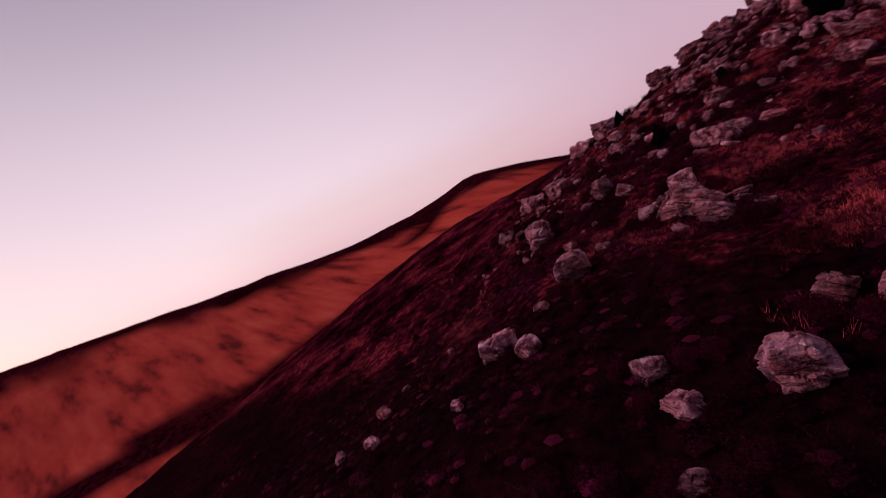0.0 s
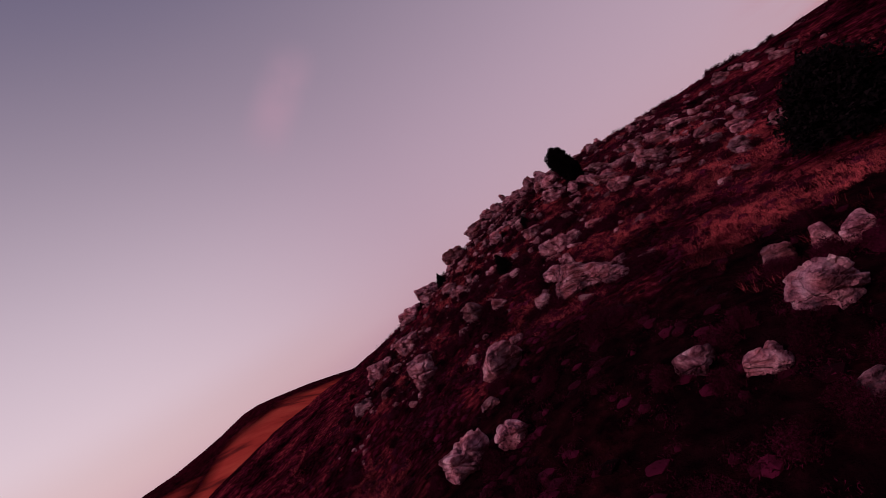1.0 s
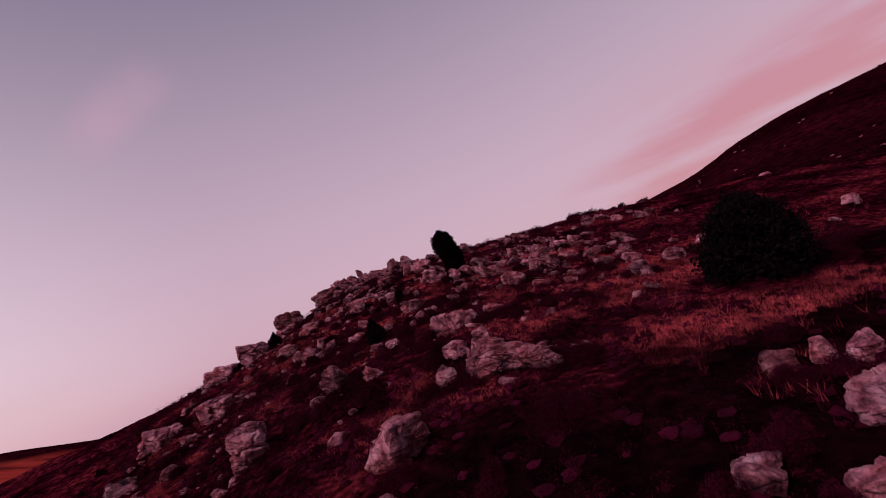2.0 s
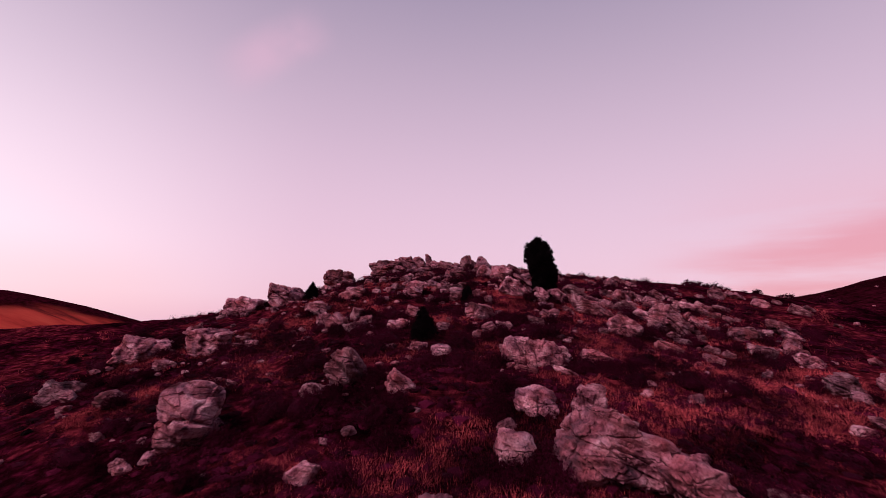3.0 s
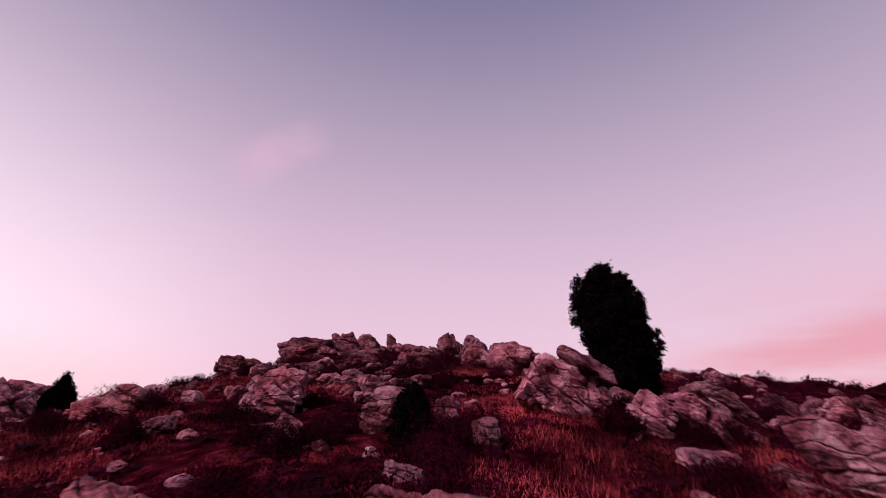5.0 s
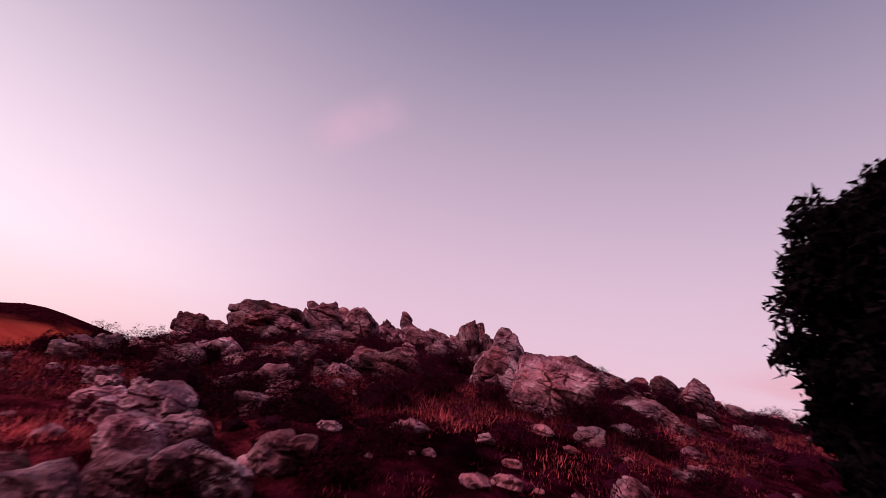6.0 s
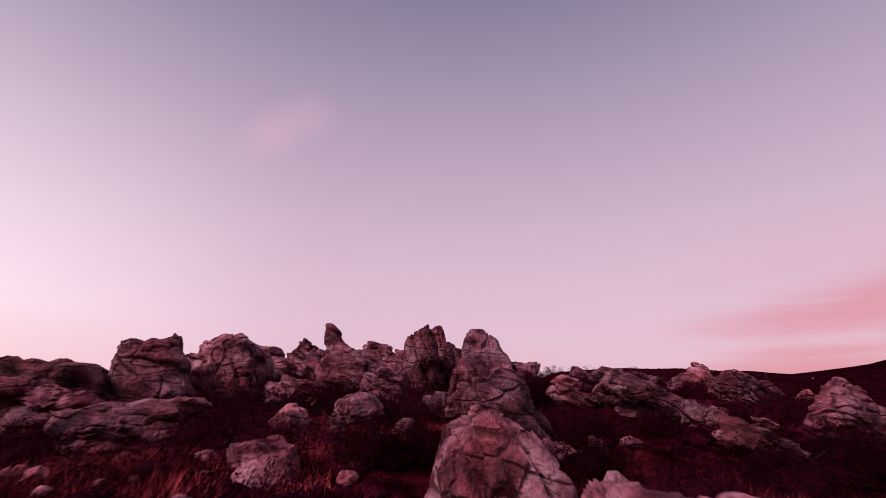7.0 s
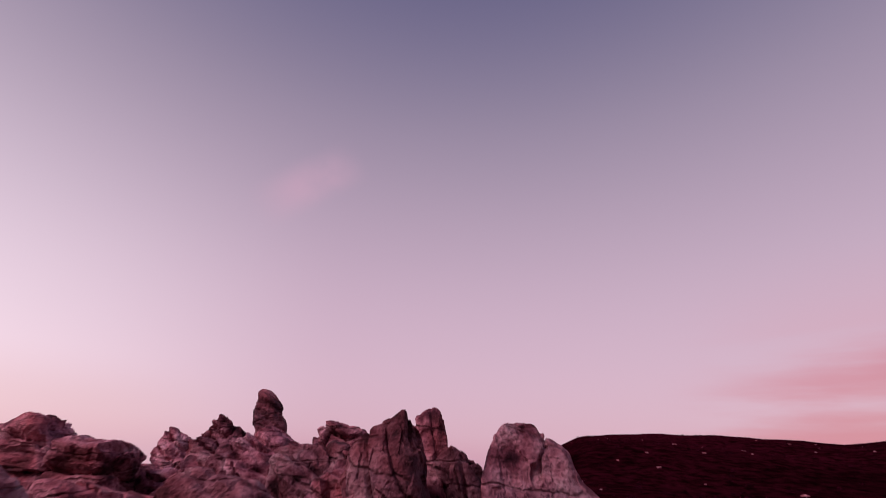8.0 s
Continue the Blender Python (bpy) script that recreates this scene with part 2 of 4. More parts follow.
def ground_material():
    m, nt, sh = material("dry_hillside")
    geo = nt.nodes.new("ShaderNodeNewGeometry")
    pos = geo.outputs["Position"]
    patch = noise_of(nt, pos, .28, 5, .6)
    mid = noise_of(nt, pos, 2.2, 7, .65)
    fine = noise_of(nt, pos, 18, 5, .7)
    warp = nt.nodes.new("ShaderNodeMix")
    warp.data_type = "VECTOR"
    warp.inputs[0].default_value = .06
    nt.links.new(pos, warp.inputs[4])
    wob = nt.nodes.new("ShaderNodeTexNoise")
    wob.inputs["Scale"].default_value = 6
    nt.links.new(pos, wob.inputs["Vector"])
    nt.links.new(wob.outputs["Color"], warp.inputs[5])
    tuss = nt.nodes.new("ShaderNodeTexVoronoi")
    tuss.feature = "SMOOTH_F1"
    tuss.inputs["Scale"].default_value = 4.2
    nt.links.new(warp.outputs[1], tuss.inputs["Vector"])
    near = ramp_of(nt, patch, (.38, (.018, .002, .008)), (.50, (.085, .008, .028)), (.63, (.28, .040, .062)))
    near = mixed(nt, "MULTIPLY", .95, near, ramp_of(nt, mid, (.32, (.20, .16, .18)), (.60, (1.3, 1.2, 1.2))))
    near = mixed(nt, "MULTIPLY", .9, near, ramp_of(nt, tuss.outputs["Distance"], (.10, (1.35, 1.25, 1.2)), (.55, (.22, .18, .20))))
    near = mixed(nt, "MULTIPLY", .8, near, ramp_of(nt, fine, (.32, (.30, .26, .28)), (.62, (1.4, 1.3, 1.3))))
    # dusk shade on the lower slope, put into the colour as near-black
    low_shade = nt.nodes.new("ShaderNodeAttribute")
    low_shade.attribute_name = "low_shade"
    near = mixed(nt, "MIX", low_shade.outputs["Fac"], near, ramp_of(nt, mid, (.35, (.004, .001, .002)), (.68, (.018, .004, .007))))
    # far country: dry ochre field with heath on its crest
    wide = noise_of(nt, pos, .012, 6, .6)
    streak = nt.nodes.new("ShaderNodeMapping")
    nt.links.new(pos, streak.inputs[0])
    streak.inputs["Rotation"].default_value = (0, 0, radians(38))
    streak.inputs["Scale"].default_value = (.012, .085, .06)
    lines = noise_of(nt, streak.outputs[0], 1.0, 5, .6)
    field = ramp_of(nt, lines, (.34, (.14, .022, .020)), (.46, (.42, .050, .038)), (.60, (.52, .075, .052)), (.72, (.58, .11, .072)))
    heath = mixed(nt, "MULTIPLY", .9, ramp_of(nt, wide, (.35, (.014, .0016, .004)), (.65, (.050, .005, .013))), ramp_of(nt, noise_of(nt, pos, .35, 6, .7), (.40, (.12, .10, .12)), (.60, (1.4, 1.3, 1.3))))
    attr = nt.nodes.new("ShaderNodeAttribute")
    attr.attribute_name = "field"
    far = mixed(nt, "MIX", attr.outputs["Fac"], heath, field)
    away = nt.nodes.new("ShaderNodeAttribute")
    away.attribute_name = "far"
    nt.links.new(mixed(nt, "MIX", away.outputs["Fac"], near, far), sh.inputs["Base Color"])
    sh.inputs["Roughness"].default_value = 1.0
    sh.inputs["Specular IOR Level"].default_value = .0
    add = nt.nodes.new("ShaderNodeMath")
    add.operation = "MULTIPLY_ADD"
    nt.links.new(tuss.outputs["Distance"], add.inputs[0])
    add.inputs[1].default_value = -1.6
    nt.links.new(fine, add.inputs[2])
    bumped(nt, sh, add.outputs[0], 1.0, .14)
    return m


def plant_material(name, dark, light, rough=.8, patchy=0.0):
    m, nt, sh = material(name)
    geo = nt.nodes.new("ShaderNodeNewGeometry")
    colour = ramp_of(nt, geo.outputs["Random Per Island"], (.0, dark), (.75, light), (1.0, tuple(min(1, 1.4 * c) for c in light)))
    if patchy:
        colour = mixed(nt, "MULTIPLY", patchy, colour, ramp_of(nt, noise_of(nt, geo.outputs["Position"], .45, 4), (.40, (.14, .10, .12)), (.62, (1.7, 1.7, 1.6))))
    nt.links.new(colour, sh.inputs["Base Color"])
    sh.inputs["Roughness"].default_value = rough
    sh.inputs["Specular IOR Level"].default_value = .02
    return m


ROCK = rock_material("weathered_rock", 32)
CRAG_ROCK = rock_material("upright_bedded_rock", 80)
GROUND = ground_material()
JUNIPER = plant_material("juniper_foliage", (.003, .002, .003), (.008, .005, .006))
HEATH = plant_material("heath_foliage", (.006, .0004, .0022), (.050, .0038, .0165), patchy=.6)
GRASS = plant_material("dry_grass_blades", (.09, .008, .024), (.52, .085, .100), patchy=.95)
WOOD = plant_material("dark_bark", (.03, .018, .016), (.06, .035, .03))


# ---- ground ----
def slope_line(y):
    ys = (-90, -45, -20, -6, 3, 8, 13, 19, 26, 30, 35, 42, 55, 90)
    zs = (-17, -9.6, -6.1, -4.0, -2.5, -1.15, .1, 1.7, 3.4, 4.1, 4.95, 5.4, 4.8, 1.2)
    return sum(np.interp(y + o, ys, zs) for o in (-3, -1.5, 0, 1.5, 3)) / 5


def land(x, y):
    """Height of the bare land at places x, y."""
    x, y = np.asarray(x, float), np.asarray(y, float)
    z = slope_line(y)
    left = np.maximum(0, 1.0 - x)
    z = z - .12 * np.minimum(left, 5) - .25 * np.clip(left - 5, 0, 12) - .09 * np.maximum(0, left - 17)
    z = z - .02 * np.maximum(0, x - 3)
    z = z - .02 * np.clip(x - 4, 0, 14) * (1 - smooth(18, 32, y))
    z = z - 1.1 * smooth(27, 34, y) * smooth(4.2, 7, -x)
    z = z + .45 * smooth(26, 37, y) * smooth(4.5, 10, x)
    z = z + .3 * smooth(26, 32, y) * smooth(4, 5.5, x) * (1 - smooth(7, 10, x))
    r, yaw = np.hypot(x, y), np.degrees(np.arctan2(-x, y))
    crest = np.tan(np.radians(np.interp(yaw, (-180, -95, -80, -60, -52, -46, -42, -36, -25, -15, -8, 5, 25, 27.5, 30, 33, 37, 40, 43, 48, 58, 67, 87, 180),
        (8, 8, 8, 7.2, 6.8, 6.0, 4.9, 4.2, 4.6, 4.4, 1.5, -3, -1.2, -.4, .1, 1.0, 1.8, 2.2, 1.9, .6, .0, .9, 1.7, 8))))
    rc = np.interp(yaw, (-180, -60, -42, -37, -12, 0, 20, 180), (420, 420, 400, 380, 360, 360, 420, 420))
    low = np.interp(yaw, (-180, -90, -30, -10, 5, 15, 180), (-40, -8, 4, 3, -20, -45, -45))
    rl = np.interp(yaw, (-180, -90, -20, 0, 15, 180), (220, 120, 60, 70, 200, 220))
    far = low + (crest * rc - low) * smooth(rl, rc, r) - smooth(rc, rc * 3, r) * (crest * rc + 60)
    return z + (far - z) * smooth(36, rl * .8, r)


def bumps(x, y):
    p = np.stack([x, y, 0 * x], -1)
    close = 1 - smooth(70, 140, np.hypot(x, y))
    return close * (.14 * fbm(p / 5.0, 3, 5) + .08 * fbm(p / 1.1, 3, 9)) + (1 - close) * 2.2 * fbm(p / 60.0, 4, 21)


def top_of(x, y):
    """Height of the ground at one place."""
    return float(land(np.array([x]), np.array([y]))[0] + bumps(np.array([float(x)]), np.array([float(y)]))[0])


def build_ground():
    def axis(lo, hi, step):
        near = np.arange(lo, hi + step, step)
        out = step * np.cumsum(1.062 ** np.arange(1, 86))
        return np.r_[lo - out[::-1], near, near[-1] + out]
    xs, ys = axis(-24, 24, .30), axis(-20, 46, .30)
    X, Y = np.meshgrid(xs, ys, indexing="ij")
    x, y = X.ravel(), Y.ravel()
    z = land(x, y) + bumps(x, y)
    n, k = len(xs), len(ys)
    a = (np.arange(n - 1)[:, None] * k + np.arange(k - 1)).ravel()
    me = mesh_of("ground", np.stack([x, y, z], -1), np.stack([a, a + k, a + k + 1, a + 1], -1), GROUND)
    r, yaw = np.hypot(x, y), np.degrees(np.arctan2(-x, y))
    p = np.stack([x, y, 0 * x], -1)
    edge = 352 + 34 * fbm(p / 60, 3, 3)
    patches = smooth(-.62, -.42, fbm(p * (1, .35, 1) / 45, 4, 8))
    field = smooth(24, 34, yaw) * (1 - smooth(edge - 14, edge + 14, r)) * patches * smooth(120, 150, r)
    far = smooth(45, 95, r + 10 * fbm(p / 12, 2, 4))
    # painted shade: strongest low on the slope, fading out uphill with a ragged edge
    low_shade = .92 * (1 - smooth(-3, 3.5, y + 3 * fbm(p / 4, 3, 6)))
    for key, values in (("field", field), ("far", far), ("low_shade", low_shade)):
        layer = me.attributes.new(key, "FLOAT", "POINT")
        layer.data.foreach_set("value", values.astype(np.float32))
    tagged(new("ground", me), "stony hillside of dark soil and red dry turf", "ground", kind="structure")


build_ground()


# ---- rocks ----
SPHERES = {}


def sphere(level):
    if level not in SPHERES:
        bm = bmesh.new()
        bmesh.ops.create_icosphere(bm, subdivisions=level, radius=1)
        v = np.array([q.co[:] for q in bm.verts])
        f = np.array([[q.index for q in face.verts] for face in bm.faces])
        bm.free()
        SPHERES[level] = (v, f)
    return SPHERES[level]


def rock_mesh(name, size, seed, level=6, dip=28, layer=.22, cut=.05, planes=9, sharp=9.0, rough=.10, lean=0.0, taper=0.0, chunk=1.0, split=1.5):
    """A weathered block: a rounded polyhedron with bedding seams that dip towards +x, cracks and knobs. size: full width, depth, height."""
    rng = np.random.default_rng(seed)
    d, f = sphere(level)
    box = np.array([[1, 0, 0], [-1, 0, 0], [0, 1, 0], [0, -1, 0], [0, 0, 1], [0, 0, -1]], float)
    extra = rng.normal(size=(planes, 3))
    extra /= np.linalg.norm(extra, axis=1)[:, None]
    n = np.r_[box + rng.normal(size=(6, 3)) * .16, extra]
    n /= np.linalg.norm(n, axis=1)[:, None]
    h = np.r_[rng.uniform(.86, 1.0, 6), rng.uniform(.84, 1.08, planes)]
    q = np.maximum(d @ n.T / h, 0) ** sharp
    p = d * (q.sum(1) ** (-1 / sharp))[:, None]
    half = np.array(size) / 2
    p = p * half
    p[:, :2] *= (1 - taper * (p[:, 2:] / half[2] + 1) / 2)
    p[:, 0] += lean * (p[:, 2] + half[2])
    away = d / half
    away /= np.linalg.norm(away, axis=1)[:, None]
    m = float(min(size))
    off = rng.uniform(-50, 50, 3)
    move = rough * m * fbm((p + off) / (m * .62), 4, seed) * .8
    # bedding: layers of unlike reach, with open seams between them
    a = radians(dip)
    bed = np.array([math.sin(a), rng.uniform(-.2, .2), math.cos(a)])
    bed /= np.linalg.norm(bed)
    s = (p @ bed) / layer + .55 * fbm((p + off) / (layer * 4.5), 2, seed + 3)
    idx = np.floor(s)
    part_of = s - idx
    reach = lattice(idx.astype(np.int64), 0 * idx.astype(np.int64), 0 * idx.astype(np.int64), seed)
    seam = np.exp(-(np.minimum(part_of, 1 - part_of) / .09) ** 2)
    strong = smooth(-.35, .35, fbm((p + off) / (layer * 3.2), 2, seed + 7))
    move += cut * (1.1 * reach - .5) - cut * split * seam * strong
    # blocks parted by cracks, longer along the bedding than across it
    turned = p + bed * (p @ bed)[:, None] * .9 + off
    size_of = layer * 3.1
    f1, f2, who, way = cells((turned + .12 * size_of * np.stack([fbm(turned / size_of * 2, 2, seed + 20 + k) for k in range(3)], -1)) / size_of, seed)
    lean_of = np.stack([np.sin(who * 91 + 1), np.sin(who * 57 + 2), np.sin(who * 133 + 4)], -1)
    open_ = smooth(-.25, .45, fbm((p + off) / (layer * 4), 2, seed + 31))
    move += chunk * cut * (1.5 * (way * lean_of).sum(1) + 1.1 * (who - .5)) - chunk * cut * 1.7 * open_ * np.exp(-((f2 - f1) / .055) ** 2)
    # smaller chips with the same grain
    _, _, chip, way = cells(turned / (size_of * .36), seed + 50)
    move += .34 * cut * (1.5 * (way * np.stack([np.sin(chip * 71), np.sin(chip * 37 + 2), np.sin(chip * 113 + 4)], -1)).sum(1) + (chip - .5))
    move += .16 * cut * fbm((p + off) / (layer * .4), 3, seed + 13)
    return mesh_of(name, p + away * move[:, None], f, CRAG_ROCK if dip > 55 else ROCK, False)


SEEDS = iter(range(100, 9000))
PLACED = []
LOW = {"slab": "tilted slab of pale layered rock bedded in dry grass",
       "boulder": "weathered grey boulder lying in dry red grass",
       "crag": "upright fluted crag of cracked reddish rock",
       "ledge": "flat-topped ledge of layered grey rock on the summit"}


def rock(kind, x, y, w, h=None, d=None, level=6, sink=.35, turn=0, tip=0, base=None, top=None, label="", seed=None, group="", **shape):
    """A rock of visible width w and height h; base: height of its foot where it rests on other rock."""
    seed = next(SEEDS) if seed is None else seed
    d = d or w * .8
    look_of = dict(slab=dict(dip=5, layer=.17, cut=.052, planes=7, sharp=16.0, rough=.08, chunk=.7, split=2.6), boulder=dict(dip=30, layer=.28, cut=.052, planes=9, sharp=16.0, rough=.10, chunk=1.15, split=2.2),
                   crag=dict(dip=76, layer=.26, cut=.055, planes=10, sharp=12.0, rough=.13, chunk=1.1, split=1.5), ledge=dict(dip=4, layer=.34, cut=.060, planes=8, sharp=14.0, rough=.14, chunk=1.0, split=2.0))[kind]
    foot = top_of(x, y) if base is None else base
    h = top - foot if h is None else h * (.85 if kind == "slab" else 1)
    PLACED.append((x, y, w, d))
    h = max(.55 * h, h - .34 * w * abs(math.sin(radians(tip))))
    level = level if level != 6 or max(w, h) > 1.6 else 5
    tall = h * (1 + sink)
    scale = min(1.5, max(.3, (w * tall * d) ** (1 / 3) / 1.0))
    look_of = {**look_of, "layer": look_of["layer"] * (.55 + .45 * scale), "cut": look_of["cut"] * scale, **shape}
    name = {"slab": "rock_slab", "boulder": "boulder", "crag": "rock_crag", "ledge": "rock_ledge"}[kind]
    if kind == "ledge":
        # thick beds lying on one another, each with its own overhang
        ob = new(name)
        ob.matrix_world = pose(x, y, foot, 0, tip, turn)
        rng = np.random.default_rng(seed)
        beds = 3
        for k in range(beds):
            u = rng.uniform(.86, 1.04) * (1.0, 1.02, .94)[k]
            bed = part("rock_bed", rock_mesh("rock_bed", (w * u, d * u, tall / beds * 1.34), seed + 40 * k, 6 if w > 3 else 5, **look_of), ob)
            bed.location = (rng.uniform(-.05, .05) * w, rng.uniform(-.06, .04) * d, h - tall + tall / beds * (k + .5))
            bed.rotation_euler = (0, radians(rng.uniform(-3, 3)), radians(rng.uniform(-9, 9)))
        return tagged(ob, label or LOW[kind], "rock", group or kind + "s on the hillside")
    ob = new(name, rock_mesh(name, (w, d, tall), seed, level, **look_of))
    ob.matrix_world = pose(x, y, foot + h - tall / 2, 0, tip, turn)
    return tagged(ob, label or LOW[kind], "rock", group or kind + "s on the hillside")


# lower slope
rock("boulder", 5.5, -5.0, 1.15, .72, turn=20, seed=100, label="rounded pale boulder streaked with dark lichen on the lower slope")
rock("boulder", 5.95, -2.6, .72, .45, turn=70, level=5)
rock("boulder", 6.75, -2.85, .45, .42, level=5)
rock("boulder", 7.15, -3.3, .62, .50, level=5)
rock("boulder", 3.75, -5.85, .72, .36, level=5, turn=-20)
rock("boulder", 2.95, -4.9, .72, .32, level=5, turn=40)
rock("boulder", 4.35, -7.5, .42, .28, level=5, turn=15)
rock("boulder", -1.3, -3.4, .9, .4, level=5)
rock("boulder", -2.6, -3.2, 1.3, .6, turn=30)
rock("boulder", -1.4, .5, 1.35, 1.0, 1.1, turn=25, label="large curled grey boulder with hollowed flank in dark heath")
rock("boulder", -6.0, 5.9, 1.2, 1.3, 1.1, sink=.15, taper=.15, turn=-15, seed=41, level=7, label="tall rounded boulder with pitted pale face in dark heath")
rock("slab", 2.25, 3.2, 2.3, 1.15, 1.5, tip=20, turn=-8, seed=57, level=7, label="great tilted slab of seamed pale rock beside dry red grass")
rock("slab", 3.0, 2.2, 1.5, .8, 1.1, tip=34, dip=12, level=7, label="lower half of a broken tilted slab, scored by seams")
rock("boulder", 2.0, 4.0, .75, 1.05, .7, taper=.3, label="upright stub of pale rock behind a tilted slab")
rock("boulder", 1.3, 5.3, .85, .52, .6)
rock("boulder", .5, 3.4, .62, .48, level=5)
rock("boulder", -3.0, 3.5, .55, .3, level=5, turn=30)
# mid slope, left of the line of flight
rock("boulder", -3.0, 8.0, 1.15, .85, .9, turn=45, planes=12, label="pale pitted boulder split by dark cracks")
rock("slab", -1.55, 6.9, .75, .6, .6, tip=30, turn=15)
rock("slab", -3.7, 7.3, .55, .5, .5, tip=34, level=5)
rock("boulder", -12.6, 16.2, 2.2, .95, 1.4, turn=10)
rock("boulder", -9.3, 14.9, 2.0, .8, 1.2, turn=-25)
rock("boulder", -12.9, 12.2, 1.3, .65)
rock("boulder", -10.0, 9.9, .75, .4, level=5)
rock("boulder", -11.5, 24.3, 2.2, .95, 1.6, planes=12, label="broad rounded outcrop on the skyline")
rock("boulder", -9.1, 24.6, 2.2, 1.0, 1.4, turn=30, seed=127)
rock("slab", -4.8, 20.9, 1.2, .55, .9, tip=-14)
rock("boulder", -4.3, 14.3, .8, .75, .7, turn=-30, tip=10)
rock("slab", -5.0, 15.3, .62, .85, .5, dip=70, tip=-8, level=5)
rock("slab", -3.8, 16.0, .5, .62, .45, dip=65, tip=12, level=5)
rock("slab", -3.5, 13.6, 1.0, .5, .8, tip=-16)
rock("slab", -1.2, 15.1, .85, .5, .7, tip=24)
rock("boulder", -1.9, 13.2, .75, .36, level=5)
rock("boulder", -5.9, 18.6, 1.1, .55, level=5)
rock("slab", -2.8, 18.9, .55, .32, .5, tip=-20, level=5)
rock("boulder", -4.3, 20.9, .85, .5, .7)
rock("boulder", -1.35, 20.2, .95, .85, .8, tip=8, planes=12)
rock("slab", -.5, 17.6, .42, .45, .4, tip=25, level=5)
rock("boulder", 1.35, 14.0, 1.1, .75, .8, turn=20, tip=22, dip=30, seed=144, label="pale pitted boulder in dark red grass")
rock("slab", 1.35, 11.6, .6, .46, .5, tip=-18, level=5)
rock("slab", 2.0, 12.3, .62, .45, .5, tip=20, level=5)
rock("boulder", .8, 10.8, .28, .28, level=4)
rock("slab", 1.1, 15.6, .45, .25, .4, tip=18, level=5)
rock("boulder", .72, 18.2, .62, .46, .55, tip=-12, planes=6, sharp=6.0, label="smooth rounded pale boulder beside a small juniper")
rock("boulder", 1.75, 18.3, .4, .4, level=5)
rock("boulder", 2.2, 17.3, .45, .38, level=5, turn=40)
rock("slab", -.16, 25.1, .9, .45, .6, tip=-24)
rock("slab", .6, 24.5, .68, .38, .5, tip=-20, level=5)
rock("slab", -.9, 27.1, 1.3, .46, .8, tip=-20)
rock("boulder", 1.6, 26.6, 1.25, .42, .8, turn=-10, dip=10)
rock("boulder", 1.15, 27.9, .45, .26, level=5)
rock("boulder", 1.5, 29.7, .75, .34, .6)
# mid slope, right
rock("slab", 2.2, 8.5, 2.1, .85, 1.1, tip=6, dip=62, layer=.24, turn=-5, seed=63, sharp=7.0, taper=.15, level=7, label="long ribbed outcrop with upright seams in the turf")
rock("slab", 4.0, 8.9, .75, .52, .55, tip=32, level=5)
rock("boulder", 10.7, 7.9, .75, .6, level=5)
rock("slab", 6.9, 15.9, 2.0, .8, 1.2, tip=20, seed=66, level=7, label="long slab scored with slanting parallel seams")
rock("slab", 6.6, 12.6, 1.3, 1.05, .9, tip=36)
rock("slab", 8.95, 13.5, 1.6, 1.15, 1.1, tip=32, level=7, label="steep slab with deep parallel seams on the slope")
rock("slab", 8.9, 16.9, 1.5, .7, 1.0, tip=24)
rock("slab", 8.0, 18.4, 1.5, .6, 1.0, tip=20)
rock("slab", 7.3, 10.8, 1.0, .48, .7, tip=22, level=5)
rock("boulder", 11.9, 13.6, 1.15, .45, level=5)
rock("slab", 11.3, 11.7, .95, .5, .8, tip=22)
rock("slab", 11.4, 19.2, 1.5, .66, 1.0, tip=26)
rock("slab", 12.9, 18.4, 1.8, .66, 1.0, tip=22)
rock("slab", 15.4, 15.6, 1.6, .75, 1.0, tip=28)
rock("boulder", 4.3, 14.6, .8, .42, .6, level=5, turn=20)
rock("slab", 3.5, 13.6, .68, .4, .6, tip=18, level=5)
rock("boulder", 4.75, 16.45, .66, .28, .55, level=5, planes=5, sharp=6.0, cut=.02)
rock("slab", 7.2, 17.1, .85, .55, .7, tip=30)
rock("slab", 5.05, 18.4, .72, .72, .7, tip=34)
rock("slab", 6.2, 18.9, 1.3, .8, 1.0, tip=32)
rock("slab", 7.5, 20.3, 1.7, .8, 1.0, tip=28)
# outcrop under the juniper
rock("boulder", 3.85, 19.0, 1.95, None, 1.5, top=2.72, tip=14, taper=.30, seed=71, dip=32, layer=.24, cut=.07, level=7, label="massive cracked outcrop at the foot of a dark juniper")
rock("boulder", 4.08, 18.8, .95, .38, .75, sink=0.0, tip=25, base=2.54, dip=0, cut=.02, rough=.05, planes=6, sharp=6.0, level=6, label="loose flat oval boulder balanced on an outcrop", group="balanced stones")
# summit
rock("boulder", -1.65, 35.1, 1.7, None, 1.2, top=5.45, taper=.25)
rock("boulder", -.3, 36.9, 1.8, None, 1.3, top=5.8, taper=.25)
rock("boulder", -.75, 39.3, 1.9, None, 1.3, top=5.95, base=4.4, taper=.22)
rock("boulder", .7, 40.2, 1.9, None, 1.3, top=6.5, base=4.6, taper=.22)
rock("boulder", 1.75, 39.3, 1.7, None, 1.2, top=6.42, base=4.6, taper=.2)
rock("boulder", 2.55, 38.9, 1.4, None, 1.1, top=6.42, base=4.6, taper=.2)
rock("ledge", -8.2, 38.3, 3.2, None, 2.2, top=4.72, dip=8, seed=81, label="blocky grey outcrop standing apart on the skyline")
rock("ledge", -3.6, 33.5, 3.1, None, 2.2, top=5.15, sink=.6, seed=83, level=6, label="broad overhanging ledge of layered rock on the summit")
